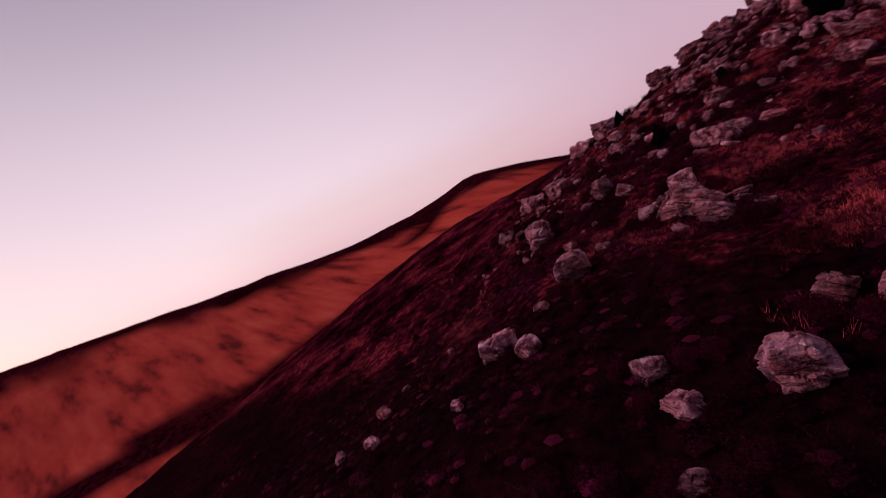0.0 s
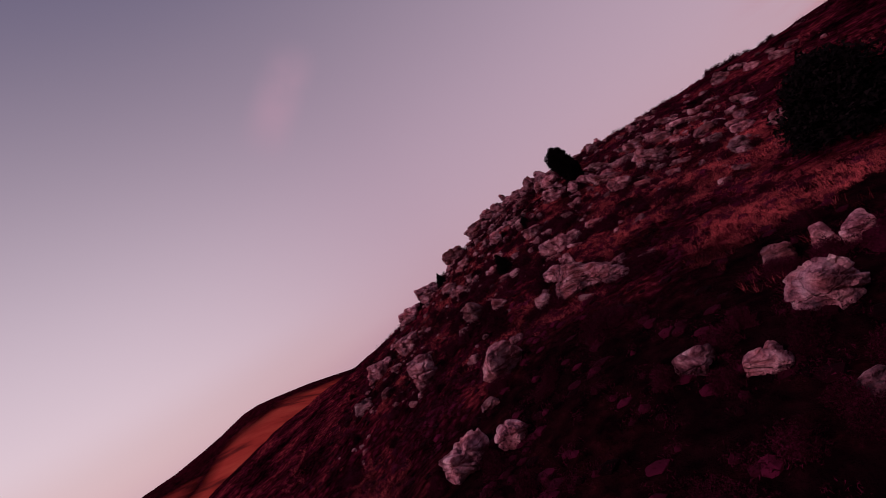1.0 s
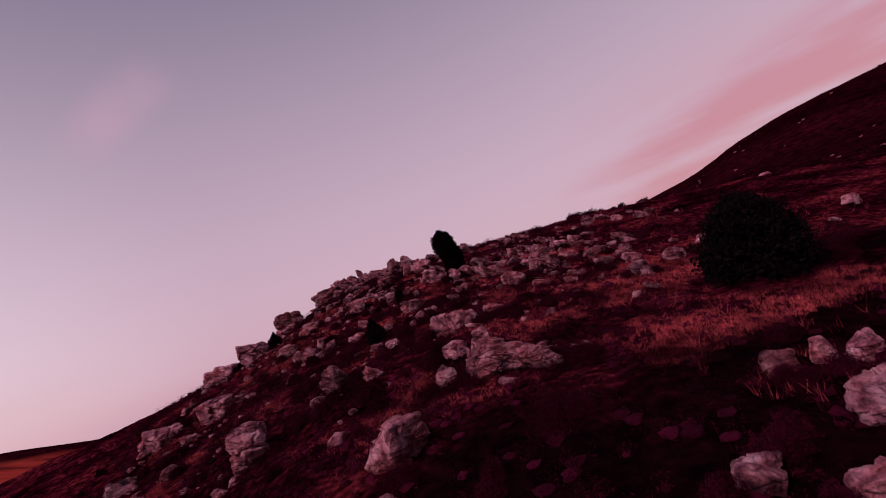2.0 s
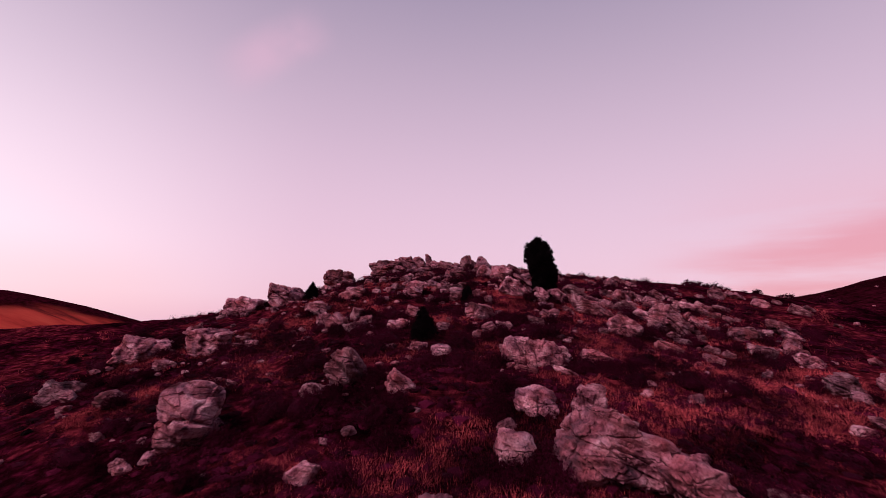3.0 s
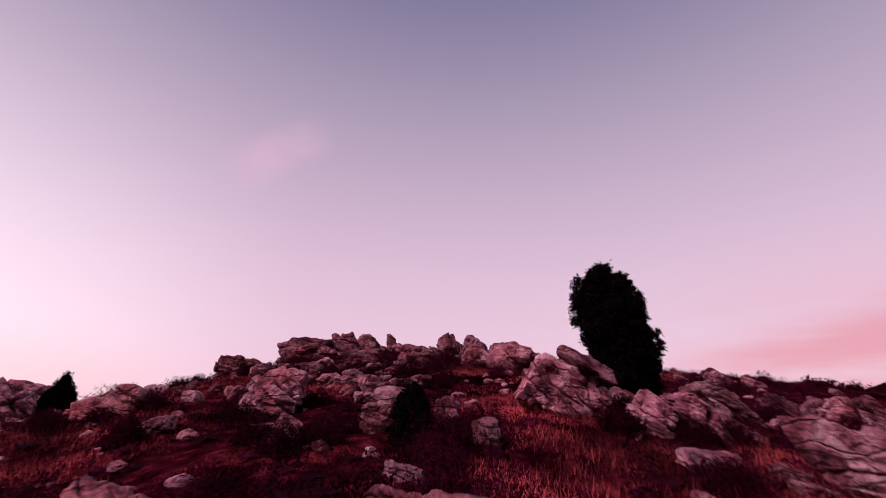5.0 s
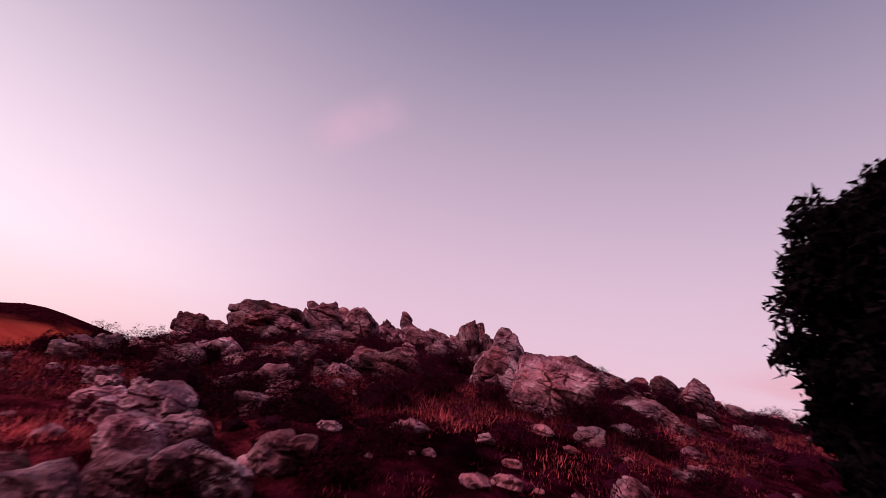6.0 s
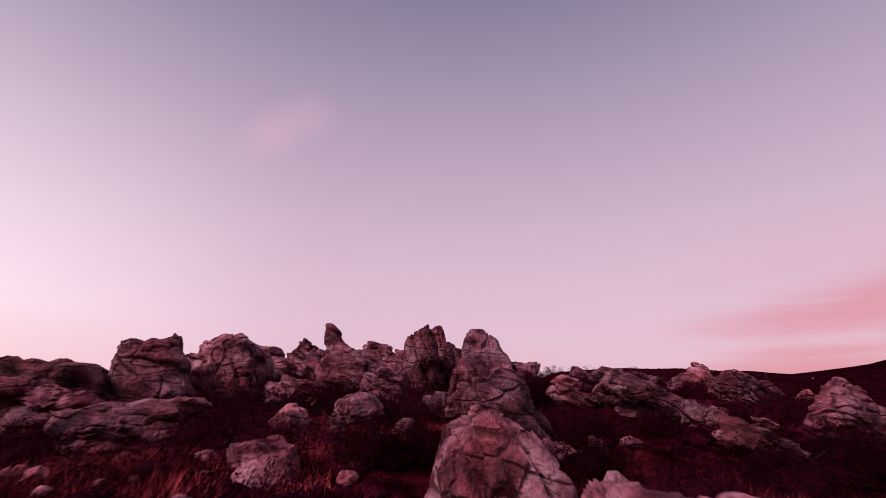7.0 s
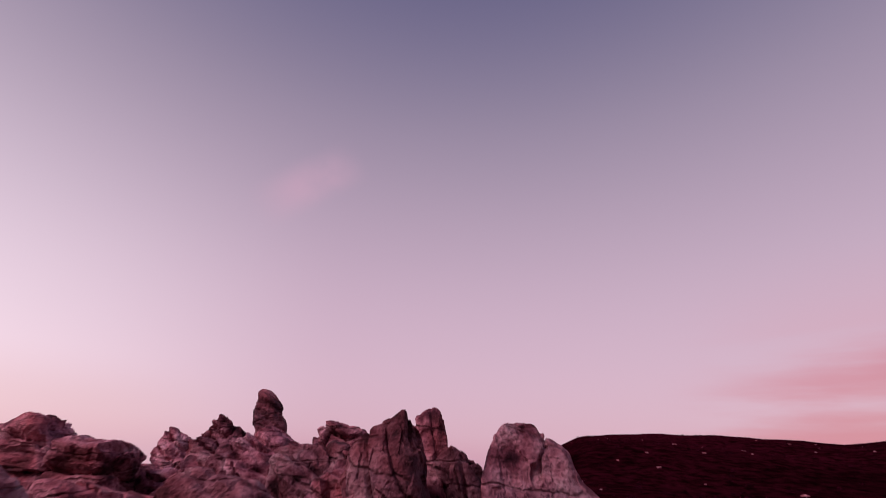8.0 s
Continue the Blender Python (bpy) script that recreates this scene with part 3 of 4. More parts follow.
rock("ledge", -3.1, 33.0, 2.2, .9, 1.6, dip=6, seed=84)
rock("boulder", -2.1, 34.0, 2.1, None, 1.6, top=5.85, sink=.1, planes=8, chunk=.8, taper=.46, seed=86, level=7, label="blunt peak of cracked grey rock on the summit")
rock("boulder", -1.15, 35.5, 2.1, None, 1.6, top=6.2, sink=.1, dip=70, planes=7, chunk=.7, taper=.60, seed=87, level=7, label="peaked reddish block with a smooth face on the summit")
rock("ledge", -1.1, 31.9, 2.0, .55, 1.1, dip=6)
rock("boulder", -.15, 38.6, 1.0, None, .9, top=5.95, taper=.3)
rock("boulder", .35, 34.5, .8, .45, .7)
rock("boulder", .65, 35.1, .9, .42, .7, level=5)
rock("boulder", 1.15, 36.8, 1.3, None, 1.2, top=6.0, sink=.2, planes=5, sharp=5.0, cut=.025, seed=91, label="smooth rounded boulder among darker blocks")
rock("ledge", -2.75, 38.8, 2.3, None, 1.6, top=6.34, seed=95, taper=.35, label="broad layered outcrop capped by a small flat block")
rock("slab", -2.55, 38.85, .7, None, .6, top=6.54, base=6.1, sink=.1, level=5)
rock("ledge", -1.5, 38.6, 1.3, None, 1.2, top=6.06, base=4.6)
rock("boulder", .3, 41.6, .78, None, .75, top=7.5, base=6.25, sink=.2, taper=.05, lean=-.34, cut=.03, rough=.10, sharp=8.0, planes=7, seed=93, label="lone hooked pillar stone on the skyline")
rock("boulder", .1, 41.3, 2.3, None, 1.4, top=6.65, base=5.3, sink=.2, sharp=6.0, planes=12, label="rounded grey mass under a lone pillar stone")
rock("boulder", -1.0, 41.8, 1.6, None, 1.0, top=7.06, base=5.6, sink=.3, sharp=5.0, planes=8, taper=.3)
rock("boulder", -2.3, 42.5, 1.2, None, 1.1, top=6.62, base=5.2, sink=.3, taper=.25)
rock("boulder", 1.4, 42.0, 1.7, None, 1.2, top=6.95, base=5.5, taper=.3)
rock("boulder", 2.7, 41.2, 1.3, None, 1.2, top=6.55, base=5.2, taper=.3)
rock("boulder", 2.35, 38.0, 1.1, None, 1.0, top=6.15, taper=.2)
rock("crag", 3.05, 36.25, 1.0, None, .95, top=6.58, sink=.15, sharp=9.0, cut=.05, rough=.09, chunk=.8, taper=.22, seed=97, level=7, label="tall crag of fluted reddish rock with a blunt head")
rock("crag", 3.5, 37.0, .65, None, .8, top=7.0, sink=.15, sharp=7.0, cut=.035, rough=.08, chunk=.6, taper=.36, seed=98, label="narrow fluted crag leaning on its neighbour")
rock("crag", 3.98, 37.0, .8, None, .9, top=6.42, sink=.15, taper=.2)
rock("crag", 4.85, 36.1, 2.2, None, 1.5, lean=-.16, top=6.62, sink=.2, sharp=10.0, cut=.05, rough=.09, chunk=.9, taper=.74, seed=99, level=7, label="broad peaked crag of fluted reddish rock")
rock("crag", 5.5, 36.2, .95, None, 1.0, top=5.8, sink=.2, taper=.3)
rock("crag", 2.35, 35.9, .8, None, .8, top=5.75, taper=.25)
rock("boulder", 2.4, 34.7, .95, .7, .8, planes=8)
rock("boulder", 2.2, 31.9, .7, .38, .65, planes=8)
rock("boulder", 1.35, 31.3, .5, .34, level=5)
rock("crag", 3.5, 33.5, .7, .5, .6)
rock("boulder", 4.1, 31.2, 1.6, None, 1.6, top=5.25, tip=8, seed=103, level=7, dip=42, layer=.34, cut=.06, taper=.25, label="great pale slab with dark oblique cracks near the summit")
rock("boulder", 3.8, 29.3, 1.35, None, 1.9, top=4.72, tip=6, level=7, dip=46, layer=.34, cut=.06, taper=.2, label="lower step of a great cracked slab")
rock("boulder", 4.6, 27.0, 1.65, None, 2.1, top=4.55, tip=12, sink=.5, chunk=.7, seed=104, level=7, dip=34, layer=.34, cut=.06, label="high pale block with dark oblique cracks")
rock("slab", 6.95, 32.2, 2.1, .75, 1.1, tip=24, seed=105, level=7, label="long tilted slab ribbed with parallel seams")
rock("slab", 5.85, 33.2, .85, .42, .7, tip=22)
rock("slab", 6.15, 34.8, .7, .5, .6, tip=20)
rock("slab", 6.7, 27.6, 1.15, .75, .9, tip=30)
rock("slab", 5.65, 25.7, .6, .28, level=5, tip=20)
rock("slab", 7.4, 34.6, 1.5, .5, 1.0, tip=24)
rock("boulder", 11.7, 39.2, .8, None, .8, top=6.38, sink=.2, taper=.15, planes=12, label="standing pointed boulder on the open plateau")
rock("slab", 13.1, 38.4, 1.8, .7, 1.0, tip=26)
rock("boulder", 9.6, 36.2, .8, .5, level=5)


# rubble between the large rocks: many of a few shapes
def rubble(kind, count, area, sizes, seed, tip, label, group):
    rng = np.random.default_rng(seed)
    forms = dict(slab=dict(dip=5, layer=.12, cut=.045, planes=7, sharp=14.0, rough=.09, chunk=.5, split=2.4), boulder=dict(dip=28, layer=.22, cut=.045, planes=10, sharp=12.0, rough=.13))[kind]
    name = {"slab": "rock_slab", "boulder": "boulder"}[kind]
    shapes = {q: [rock_mesh(name, (1.0, .75, .7) if kind == "boulder" else (1.2, .75, .55), seed * 10 + k, q, **forms) for k in range(8)] for q in (4, 5)}
    done = 0
    while done < count:
        x, y = rng.uniform(area[0], area[1]), rng.uniform(area[2], area[3])
        if (abs(x - 2.7) < 1.3 and 10 < y < 29) or (x < 8.5 and y < 17.5 and kind == "slab"):
            continue
        s = sizes[0] + (sizes[1] - sizes[0]) * rng.uniform() ** 1.7
        ob = new(name, shapes[5 if s > .95 else 4][done % 8])
        turn = rng.uniform(-30, 30) + (180 if rng.uniform() < .5 and kind == "boulder" else 0)
        ob.matrix_world = pose(x, y, top_of(x, y) + .14 * s, rng.uniform(-10, 10), tip + rng.uniform(-8, 8), turn) @ Matrix.Diagonal((s * rng.uniform(.8, 1.2), s, s * rng.uniform(.8, 1.25), 1))
        tagged(ob, label, "rock", group)
        done += 1


rubble("boulder", 22, (-5, 5, 31, 38), (.3, .75), 61, 0, "angular grey block wedged in the summit rocks", "summit blocks")
rubble("boulder", 52, (-4.5, 2.2, 20.5, 28.5), (.3, .8), 67, 8, "layered grey block tumbled down from the summit", "tumbled blocks")
rubble("slab", 40, (4, 14, 9, 24), (.35, .9), 62, 26, "small tilted slab of pale layered rock", "small slabs")
rubble("boulder", 60, (-13, 3, 8, 30), (.3, .75), 63, -4, "rough grey rock half sunk in heath", "rocks on the flank")
rubble("slab", 46, (8, 24, 5, 30), (.35, 1.1), 66, 24, "pale slab half buried in the slope", "scattered slabs")
rubble("slab", 40, (4.5, 16, 28, 42), (.4, 1.2), 64, 26, "tilted slab on the stony plateau", "plateau slabs")
rubble("boulder", 10, (-8, 12, -7, 4), (.3, .7), 65, 0, "grey rock among dark heath", "rocks on the lower slope")


def fragments():
    """Broken pieces that lie about the feet of the larger rocks."""
    rng = np.random.default_rng(640)
    forms = [rock_mesh("rock_fragment", (1.1, .8, .55), 640 + k, 4, dip=10, layer=.16, cut=.06, planes=8, sharp=14.0, chunk=.7, split=2.2) for k in range(8)]
    k = 0
    for px, py, pw, pd in list(PLACED):
        if pw < 1.0 or py < 2 or py > 33:
            continue
        for q in range(3 if pw > 1.4 else 2):
            a, s = rng.uniform(0, 2 * math.pi), rng.uniform(.22, .55)
            x, y = px + (pw * .55 + rng.uniform(0, .5)) * math.cos(a), py + (pd * .55 + rng.uniform(0, .5)) * math.sin(a)
            if abs(x - 2.9) < 1.1 and 19 < y < 33:
                continue
            ob = new("rock_fragment", forms[k % 8])
            k += 1
            ob.matrix_world = pose(x, y, top_of(x, y) + .10 * s, rng.uniform(-8, 8), rng.uniform(0, 28), rng.uniform(-40, 40)) @ Matrix.Diagonal((s * rng.uniform(.8, 1.5), s, s * rng.uniform(.7, 1.2), 1))
            tagged(ob, "broken piece of pale rock beside its outcrop", "rock", "rock fragments")


def scree(count, area, seed):
    """Fine stones strewn over the slope, joined into one."""
    rng = np.random.default_rng(seed)
    forms = []
    for k in range(6):
        v, f = sphere(2)
        forms.append((v * (1, .75, .5) * (1 + .35 * fbm(v * 1.3 + 9 * k, 2, seed + k))[:, None], f))
    x, y = rng.uniform(area[0], area[1], count), rng.uniform(area[2], area[3], count)
    p = np.stack([x, y, 0 * x], -1)
    ok = fbm(p / 2.2, 3, 71) > -.1
    x, y = x[ok], y[ok]
    z = land(x, y) + bumps(x, y)
    vs, fs, base = [], [], 0
    for k in range(len(x)):
        v, f = forms[k % 6]
        s, a = .05 + .13 * rng.uniform() ** 2, rng.uniform(0, 6.28)
        turn = np.array([[math.cos(a), -math.sin(a), 0], [math.sin(a), math.cos(a), 0], [0, 0, 1]])
        vs.append((v * s) @ turn.T + (x[k], y[k], z[k] + .2 * s))
        fs.append(f + base)
        base += len(v)
    tagged(new("scree", mesh_of("scree", np.concatenate(vs), np.concatenate(fs), ROCK, False)), "fine pale stones strewn over the slope", "stones", kind="stuff")


fragments()
scree(900, (-12, 14, 7, 32), 72)


# ---- plants ----
def sprays(rng, centres, size, per, flat=.5):
    """Small pointed leaf sprays around given points: triangles."""
    n = len(centres) * per
    c = np.repeat(centres, per, 0) + rng.normal(size=(n, 3)) * size
    a = rng.normal(size=(n, 3))
    a /= np.linalg.norm(a, axis=1)[:, None]
    b = np.cross(a, rng.normal(size=(n, 3)))
    b /= np.linalg.norm(b, axis=1)[:, None] + 1e-9
    s = rng.uniform(.6, 1.4, (n, 1)) * size
    v = np.stack([c - b * s * flat, c + b * s * flat, c + a * s * 1.7], 1).reshape(-1, 3)
    return v, np.arange(3 * n).reshape(-1, 3)


def stalk(points, radii, sides=7):
    """A tapered limb along points."""
    v, f = [], []
    for k, (p, r) in enumerate(zip(points, radii)):
        for j in range(sides):
            a = 2 * math.pi * j / sides
            v.append((p[0] + r * math.cos(a), p[1] + r * math.sin(a), p[2]))
        if k:
            for j in range(sides):
                o, q = (k - 1) * sides, k * sides
                f.append((o + j, o + (j + 1) % sides, q + (j + 1) % sides, q + j))
    return v, f


def juniper(x, y, tall, shape, leaf, per, label, seed, lean=(0, 0)):
    """shape: rows of height share, radius and sideways shift of the crown."""
    rng = np.random.default_rng(seed)
    thing = new("juniper", None)
    thing.location = (x, y, top_of(x, y) - .05)
    hs, rs, sx = (np.array(q) for q in zip(*shape))
    lobes = []
    for k in range(46):
        h = hs[0] + (hs[-1] - hs[0]) * (k + .5) / 46
        r, s = np.interp(h, hs, rs), np.interp(h, hs, sx)
        a = 2.399 * k + rng.uniform(-.4, .4)
        q = rng.uniform(.45, .80)
        lobes.append((s + lean[0] * h * tall + r * q * math.cos(a), lean[1] * h * tall + r * q * math.sin(a), h * tall, r * rng.uniform(.30, .52)))
    lobes += [(float(np.interp(h, hs, sx)), 0, h * tall, float(np.interp(h, hs, rs)) * .7) for h in np.linspace(hs[0] + .04, hs[-1] - .08, 9)]
    lobes = np.array(lobes)
    n = 4500
    pick = rng.choice(len(lobes), n, p=lobes[:, 3] ** 2 / (lobes[:, 3] ** 2).sum())
    d = rng.normal(size=(n, 3))
    d /= np.linalg.norm(d, axis=1)[:, None]
    pts = lobes[pick, :3] + d * (lobes[pick, 3] * rng.uniform(.30, 1.0, n) ** .5)[:, None] * (1, 1, 1.15)
    pts[:, 2] = np.maximum(pts[:, 2], .03)
    v, f = sprays(rng, np.array(pts), leaf, per)
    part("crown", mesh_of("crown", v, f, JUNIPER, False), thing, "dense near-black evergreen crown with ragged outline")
    top = hs[-1] * tall * .8
    line = [(lean[0] * q * top + np.interp(q * .8, hs, sx) * q + .04 * math.sin(5 * q), lean[1] * q * top, q * top) for q in np.linspace(0, 1, 7)]
    v, f = stalk(line, np.linspace(.045, .012, 7) * tall)
    part("trunk", mesh_of("trunk", v, f, WOOD), thing)
    for k in range(9):
        q = .2 + .07 * k
        a = 2.4 * k
        r = float(np.interp(q, hs, rs)) * .7
        s = float(np.interp(q, hs, sx)) + lean[0] * q * tall
        v, f = stalk([(s * .8, 0, q * tall - .1), (s + r * .5 * math.cos(a), r * .5 * math.sin(a), q * tall + .06), (s + r * math.cos(a), r * math.sin(a), q * tall + .22)], (.014 * tall, .010 * tall, .004 * tall), 5)
        part("limb", mesh_of("limb", v, f, WOOD), thing)
    return tagged(thing, label, "tree", "junipers")


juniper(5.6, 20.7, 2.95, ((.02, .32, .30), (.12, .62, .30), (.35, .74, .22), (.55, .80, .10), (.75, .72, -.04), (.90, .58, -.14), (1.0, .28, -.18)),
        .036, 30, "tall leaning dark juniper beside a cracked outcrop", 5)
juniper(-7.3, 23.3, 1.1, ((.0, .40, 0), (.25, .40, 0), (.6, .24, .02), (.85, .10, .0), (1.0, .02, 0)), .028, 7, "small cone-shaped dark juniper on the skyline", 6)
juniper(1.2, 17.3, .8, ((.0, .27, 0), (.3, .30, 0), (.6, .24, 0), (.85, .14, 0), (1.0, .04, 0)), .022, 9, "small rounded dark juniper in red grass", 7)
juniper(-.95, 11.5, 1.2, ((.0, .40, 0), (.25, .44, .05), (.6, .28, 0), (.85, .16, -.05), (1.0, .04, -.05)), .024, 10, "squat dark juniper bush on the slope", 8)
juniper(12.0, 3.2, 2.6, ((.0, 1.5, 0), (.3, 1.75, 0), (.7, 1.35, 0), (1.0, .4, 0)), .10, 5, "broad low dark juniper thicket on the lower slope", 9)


def dome(rng, wide, tall, level, seed):
    """A lumpy dark mound, the dense heart of a shrub."""
    v, f = sphere(level)
    p = v * (1 + .24 * fbm(v * 2.1 + seed, 3, seed))[:, None]
    return p * (wide * .29, wide * .29, tall * .56) + (0, 0, -.02), f


def heath_shrub(seed, wide, tall):
    """One low shrub: a dense mound that bristles with fine sprays."""
    rng = np.random.default_rng(seed)
    thing = new("heath_shrub", None)
    n = 420
    d = rng.normal(size=(n, 3))
    d[:, 2] = np.abs(d[:, 2])
    d /= np.linalg.norm(d, axis=1)[:, None]
    d *= rng.uniform(.50, 1.08, (n, 1)) * (1 + .24 * fbm(d * 2.1 + seed, 3, seed))[:, None]
    v, f = sprays(rng, d * (wide * .45, wide * .45, tall * .86), .024, 12, .22)
    q, g = dome(rng, wide, tall, 3, seed)
    part("foliage", mesh_of("foliage", np.r_[v, q], np.r_[f, g + len(v)], HEATH, False), thing)
    for k in range(3):
        e = d[k] * (wide * .4, wide * .4, tall * .8)
        v, f = stalk([(0, 0, -.08), tuple(e * .5 + (0, 0, .05)), tuple(e)], (.014, .009, .004), 4)
        part("stem", mesh_of("stem", v, f, WOOD), thing)
    return tagged(thing, "low near-black red heath shrub with bristly dome", "shrub", "heath shrubs")


SHRUBS = [heath_shrub(300 + k, w, h) for k, (w, h) in enumerate(((.9, .42), (1.2, .50), (.7, .36), (1.5, .58), (.6, .45)))]
rng = np.random.default_rng(77)
SPOTS = [(5.95, 7.5, 3), (4.6, 7.5, 1), (-6.4, 8.6, 1), (.4, 7.4, 0), (-6.9, 9.1, 1), (3.5, 11.5, 1), (8.4, 16.3, 1), (2.3, 13.8, 0), (2.9, 11.3, 1), (-2.2, 15.4, 1), (0, 17.4, 0), (1.9, 22.4, 2), (-2.6, 26.4, 3), (-2.5, 10.0, 3)]
SPOTS += [(-1.9, 5.6, 3), (-3.6, 6.4, 3), (-.9, 8.9, 1), (-2.2, 11.6, 3), (-4.1, 9.6, 3), (-5.0, 12.0, 3), (-1.0, 12.9, 1), (.3, 10.1, 3), (1.0, 8.2, 0), (-3.3, 12.9, 1), (-6.3, 14.6, 3), (5.6, 27.2, 1), (6.8, 29.6, 3), (5.2, 31.0, 1), (8.2, 30.4, 3), (9.4, 33.2, 3), (7.9, 35.8, 1), (11.0, 35.0, 3), (-1.6, 30.9, 1), (.4, 31.0, 1), (2.4, 32.4, 3), (-3.2, 30.8, 3), (1.5, 33.4, 0), (-5.4, 31.2, 3), (1.2, 23.7, 1), (2.2, 23.3, 0), (.2, 23.9, 1), (3.6, 23.9, 2), (-1.0, 24.6, 3), (1.9, 24.6, 1), (2.3, 25.9, 3), (1.5, 26.8, 1), (2.6, 27.4, 0), (2.0, 28.4, 3), (-.6, 26.6, 3), (-1.8, 27.8, 3), (-3.0, 28.6, 3), (.3, 27.2, 1), (-4.4, 27.6, 3), (3.2, 30.6, 0), (1.2, 30.6, 1)]
SPOTS += [(.2, 33.0, 3), (.9, 33.6, 1), (1.6, 33.0, 3), (1.7, 35.2, 1), (0, 36.2, 3), (2.9, 34.8, 1), (3.3, 34.2, 0), (5.3, 34.6, 3), (5.9, 35.6, 1), (-.2, 32.2, 3), (.6, 31.6, 1), (-.9, 33.0, 1), (5.0, 30.2, 1), (5.4, 31.4, 0), (5.4, 28.8, 3), (2.6, 30.4, 1), (2.9, 32.9, 3), (1.6, 38.8, 1), (2.4, 39.6, 3), (.6, 39.8, 1), (-.6, 39.5, 3), (6.5, 36.8, 3), (7.2, 36.4, 1), (-2.2, 31.6, 1), (-3.2, 31.4, 3)]
# heath grows against the feet of the rocks
for px, py, pw, pd in PLACED:
    if py < 29 or px > 5:
        for q in range(2):
            a = rng.uniform(math.pi * .85, math.pi * 2.15)
            SPOTS.append((px + (pw * .5 + .30) * math.cos(a), py + (pd * .5 + .38) * math.sin(a), int(rng.choice((0, 2, 4) if pw < 1.4 else (0, 1, 2)))))
while len(SPOTS) < 400:
    sx, sy = rng.uniform(-17, 18), rng.uniform(-14, 40)
    if -5 < sx < 6 and sy > 30:
        continue
    if abs(sx - 2.7) < 1.1 and 18 < sy < 24:
        continue
    SPOTS.append((sx, sy, int(rng.integers(0, 5))))
unused = set(range(5))
for k, (sx, sy, kind) in enumerate(SPOTS):
    m = pose(sx, sy, top_of(sx, sy) - .04, 0, 0, 47 * k % 360)
    if kind in unused:
        unused.discard(kind)
        SHRUBS[kind].matrix_world = m
    else:
        copy_thing(SHRUBS[kind], m)


# where the dry grass stands thickest: place and reach
MEADOWS = ((-8, 13, 3, 1.5), (.2, 5, 1.6, 1), (5.8, 11.8, 2.4, 1), (3.8, 16.2, 2, 1.2), (-1.5, 22.5, 2.6, 1.5), (6.5, 5.5, 2.5, 1.2))


def grass(name, count, area, seed, tall, keep, label):
    """Tufts of bent blades, joined."""
    rng = np.random.default_rng(seed)
    x, y = rng.uniform(area[0], area[1], count), rng.uniform(area[2], area[3], count)
    p = np.stack([x, y, 0 * x], -1)
    lush = sum(np.exp(-((x - a) / c) ** 2 - ((y - b) / d) ** 2) for a, b, c, d in MEADOWS)
    ok = .8 * lush + fbm(p / 3.2, 3, 31) + .35 * fbm(p / .5, 2, 33) > keep + .20 * smooth(17, 22, y) - .22 * smooth(2, 5, x) * (1 - smooth(20, 24, y)) + .45 * (1 - smooth(-1, 2.5, x)) * (1 - smooth(11, 15, y))
    x, y = x[ok], y[ok]
    blades = 11
    n = len(x) * blades
    bx, by = np.repeat(x, blades) + rng.normal(size=n) * .06, np.repeat(y, blades) + rng.normal(size=n) * .06
    bz = land(bx, by) + bumps(bx, by) - .02
    a, h = rng.uniform(0, 2 * np.pi, n), tall * rng.uniform(.5, 1.25, n)
    bend, w = rng.uniform(.2, 1.2, n) * h, rng.uniform(.0025, .006, n)
    ux, uy = np.cos(a), np.sin(a)
    foot = np.stack([bx, by, bz], -1)
    side = np.stack([-uy * w, ux * w, 0 * w], -1)
    tip = foot + np.stack([ux * bend, uy * bend, h], -1)
    v = np.stack([foot - side, foot + side, tip], 1).reshape(-1, 3)
    f = np.arange(3 * n).reshape(-1, 3)
    tagged(new(name, mesh_of(name, v, f, GRASS, False)), label, "grass", kind="stuff")


def low_heath(count, area, seed):
    """Low dark scrub between the rocks, joined."""
    rng = np.random.default_rng(seed)
    x, y = rng.uniform(area[0], area[1], count), rng.uniform(area[2], area[3], count)
    p = np.stack([x, y, 0 * x], -1)
    ok = (fbm(p / 2.6, 3, 41) > -.70 - .4 * (1 - smooth(-2, 4, y))) & ~((np.abs(x - 2.8) < .6) & (y > 20) & (y < 23))
    x, y = x[ok], y[ok]
    per = 38
    wide, tall = rng.uniform(.16, .52, len(x)), rng.uniform(.14, .34, len(x))
    foot = np.stack([x, y, land(x, y) + bumps(x, y) - .03], -1)
    d = rng.normal(size=(len(x) * per, 3))
    d[:, 2] = np.abs(d[:, 2])
    d /= np.linalg.norm(d, axis=1)[:, None]
    d *= rng.uniform(.35, 1.1, (len(d), 1))
    c = np.repeat(foot, per, 0) + d * np.repeat(np.stack([wide, wide, tall], -1), per, 0)
    v, f = sprays(rng, c, .034, 3, .24)
    vs, fs, base = [v], [f], len(v)
    hearts = [dome(rng, 1.7, .8, 1, 60 + k) for k in range(6)]
    for k in range(len(x)):
        q, g = hearts[k % 6]
        vs.append(q * (wide[k], wide[k], tall[k]) + foot[k])
        fs.append(g + base)
        base += len(q)
    v, f = np.concatenate(vs), np.concatenate(fs)
    tagged(new("low_heath", mesh_of("low_heath", v, f, HEATH, False)), "low dark red heath covering the slope", "heath", kind="stuff")


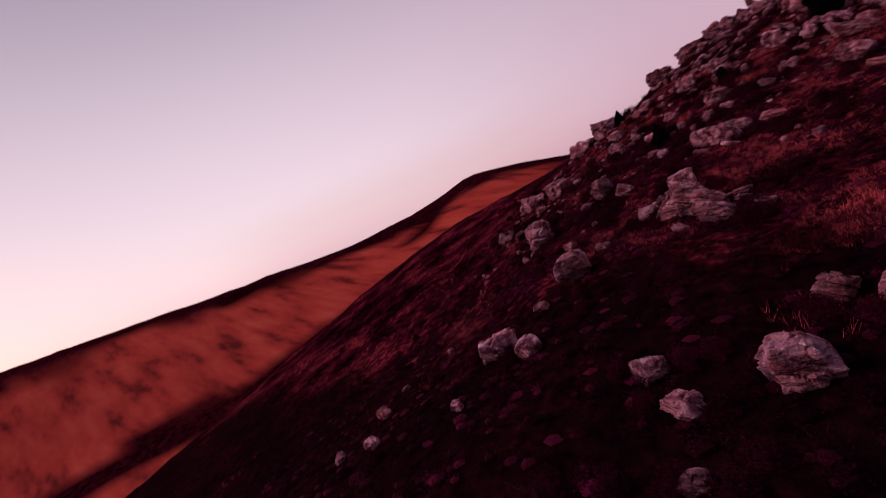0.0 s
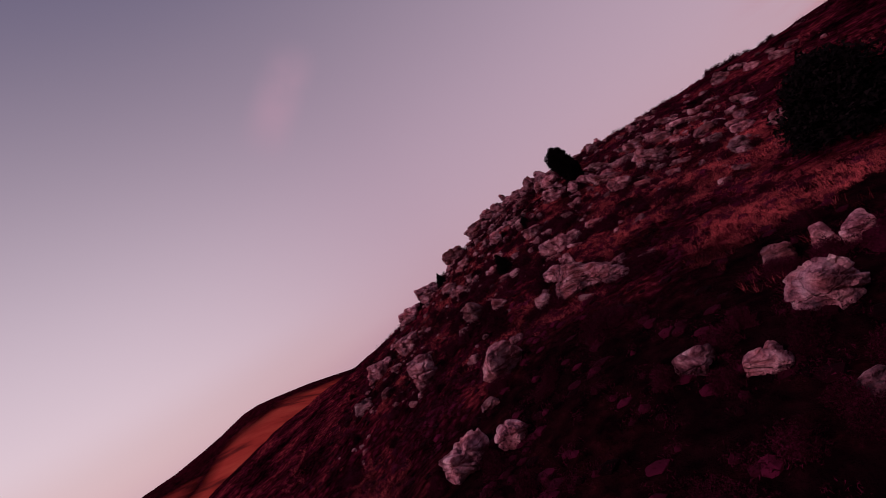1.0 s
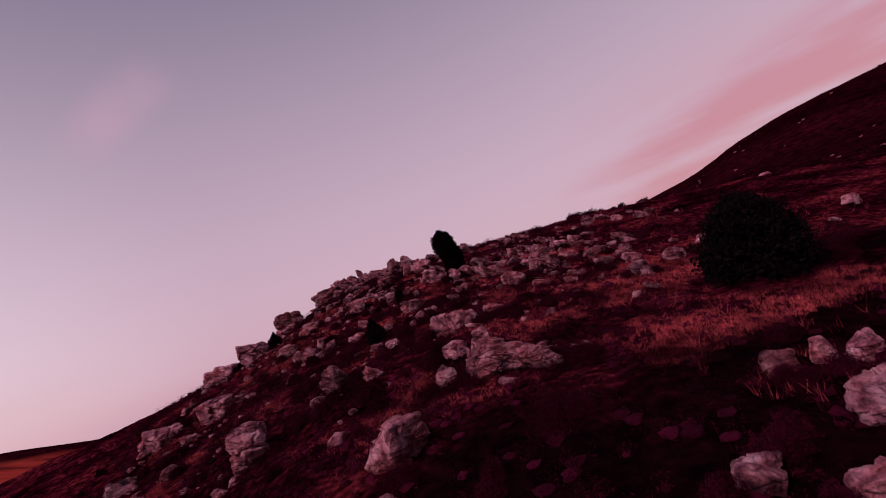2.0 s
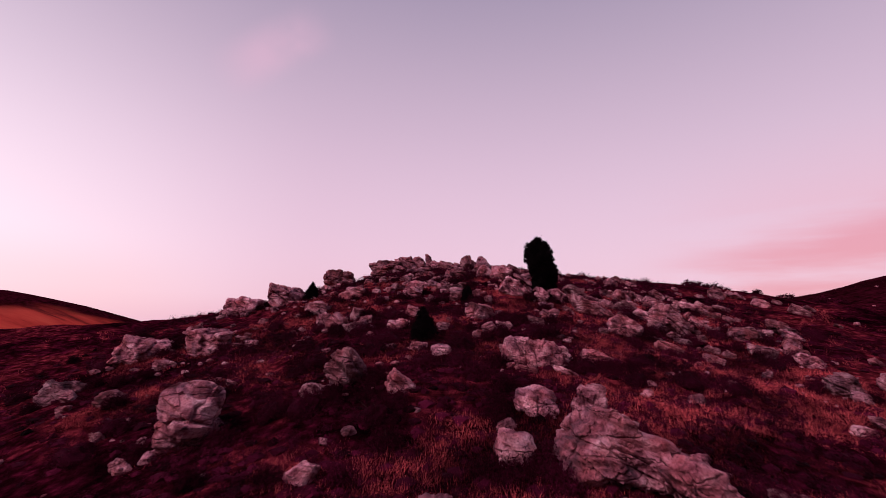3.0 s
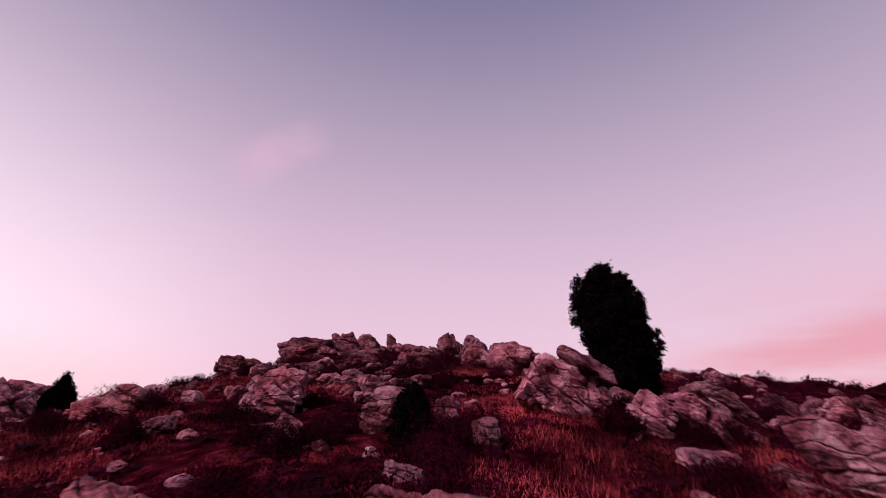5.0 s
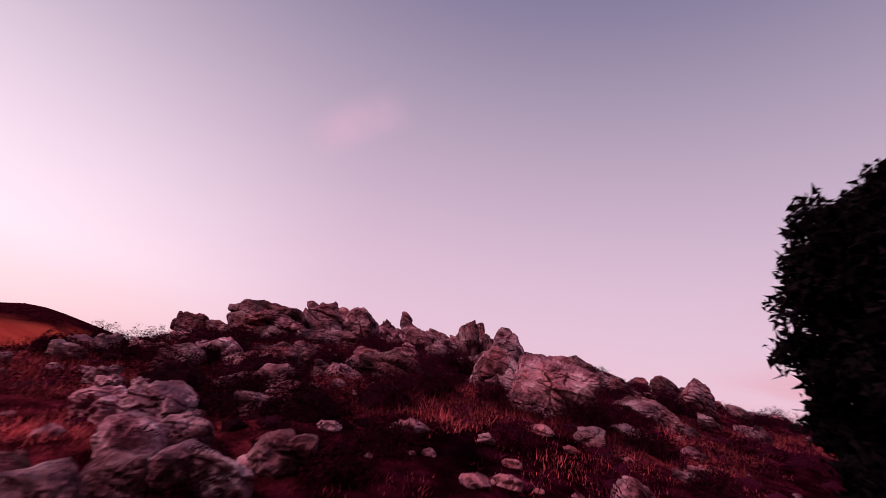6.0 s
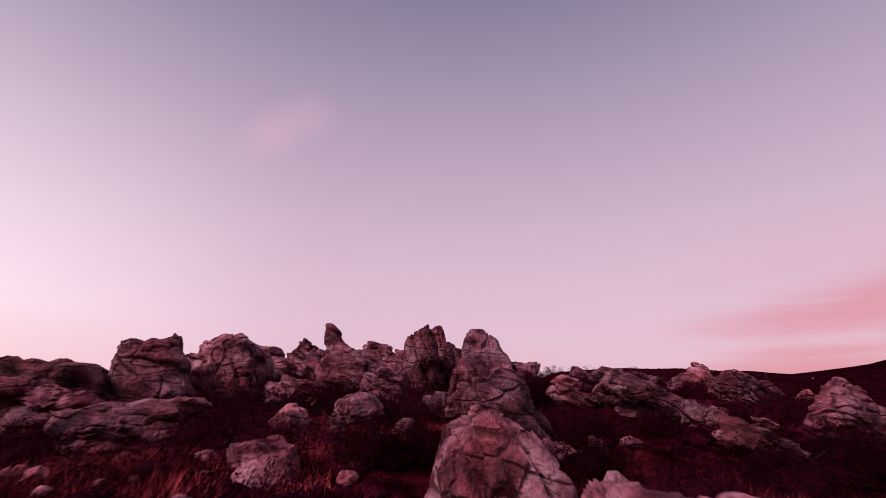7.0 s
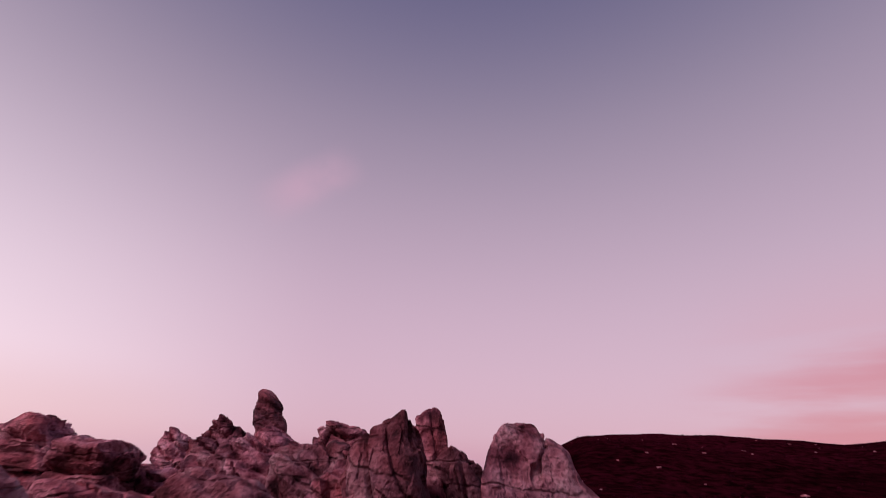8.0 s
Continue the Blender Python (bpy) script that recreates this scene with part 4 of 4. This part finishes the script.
low_heath(4200, (-17, 19, -12, 40), 54)
low_heath(1500, (-9, 9, 1, 16), 56)
low_heath(1300, (-7, 17, 26, 46), 55)
grass("dry_grass", 62000, (-13, 13, -1, 33), 51, .13, -.06, "tufts of dry red-brown grass over the slope")
grass("short_turf", 19000, (-9, 9, 3, 29), 53, .065, -.55, "short dense crimson turf between rocks")
grass("far_dry_grass", 7000, (-22, 24, -8, 46), 52, .24, .15, "sparse dry red-brown grass tufts")


# ---- loose stones ----
STONES = [rock_mesh("loose_stone", (1, .8, .62), 700 + k, 3, layer=.3, cut=.05, planes=8) for k in range(10)]
rng = np.random.default_rng(88)
for k in range(290):
    sx, sy = rng.uniform(-14, 15), rng.uniform(4, 38)
    s = .10 + .38 * rng.uniform() ** 2.2
    ob = new("loose_stone", STONES[k % 10])
    ob.matrix_world = pose(sx, sy, top_of(sx, sy) + .12 * s, rng.uniform(-15, 15), rng.uniform(0, 25), rng.uniform(0, 360)) @ Matrix.Scale(s, 4)
    tagged(ob, "small pale stone half sunk in the turf", "stone", "loose stones")


# ---- far slopes ----
def far_scatter(name, shapes, count, sizes, seed, label, category, mat, sink):
    """Stones or bushes over the far plateau and ridge, joined into one."""
    rng = np.random.default_rng(seed)
    vs, fs, base = [], [], 0
    for k in range(count):
        yaw, r = math.radians(rng.uniform(-75, -6)), 42 + 310 * rng.uniform() ** 1.6
        x, y = -math.sin(yaw) * r, math.cos(yaw) * r
        s = rng.uniform(*sizes)
        v, f = shapes[k % len(shapes)]
        a = rng.uniform(0, 6.28)
        turn = np.array([[math.cos(a), -math.sin(a), 0], [math.sin(a), math.cos(a), 0], [0, 0, 1]])
        vs.append((v * s) @ turn.T + (x, y, top_of(x, y) - sink * s))
        fs.append(f + base)
        base += len(v)
    tagged(new(name, mesh_of(name, np.concatenate(vs), np.concatenate(fs), mat, False)), label, category, kind="stuff")


def as_arrays(me):
    v = np.empty(len(me.vertices) * 3, np.float32)
    me.vertices.foreach_get("co", v)
    return v.reshape(-1, 3), np.array([q.vertices[:] for q in me.polygons])


def bush_arrays(seed):
    rng = np.random.default_rng(seed)
    d = rng.normal(size=(110, 3))
    d[:, 2] = np.abs(d[:, 2])
    d /= np.linalg.norm(d, axis=1)[:, None]
    return sprays(rng, d * rng.uniform(.2, 1, (110, 1)) * (.6, .6, .5), .07, 6, .45)


far_scatter("far_rocks", [as_arrays(rock_mesh("far_rock", (1.8, 1.1, .5), 900 + k, 3, layer=.3, cut=.09)) for k in range(4)], 150, (.3, .9), 91, "pale rocks scattered over the far plateau", "rocks", ROCK, .0)
far_scatter("far_bushes", [bush_arrays(950 + k) for k in range(4)], 900, (.4, 1.3), 92, "dark low bushes over the far plateau and ridge", "bushes", HEATH, .05)
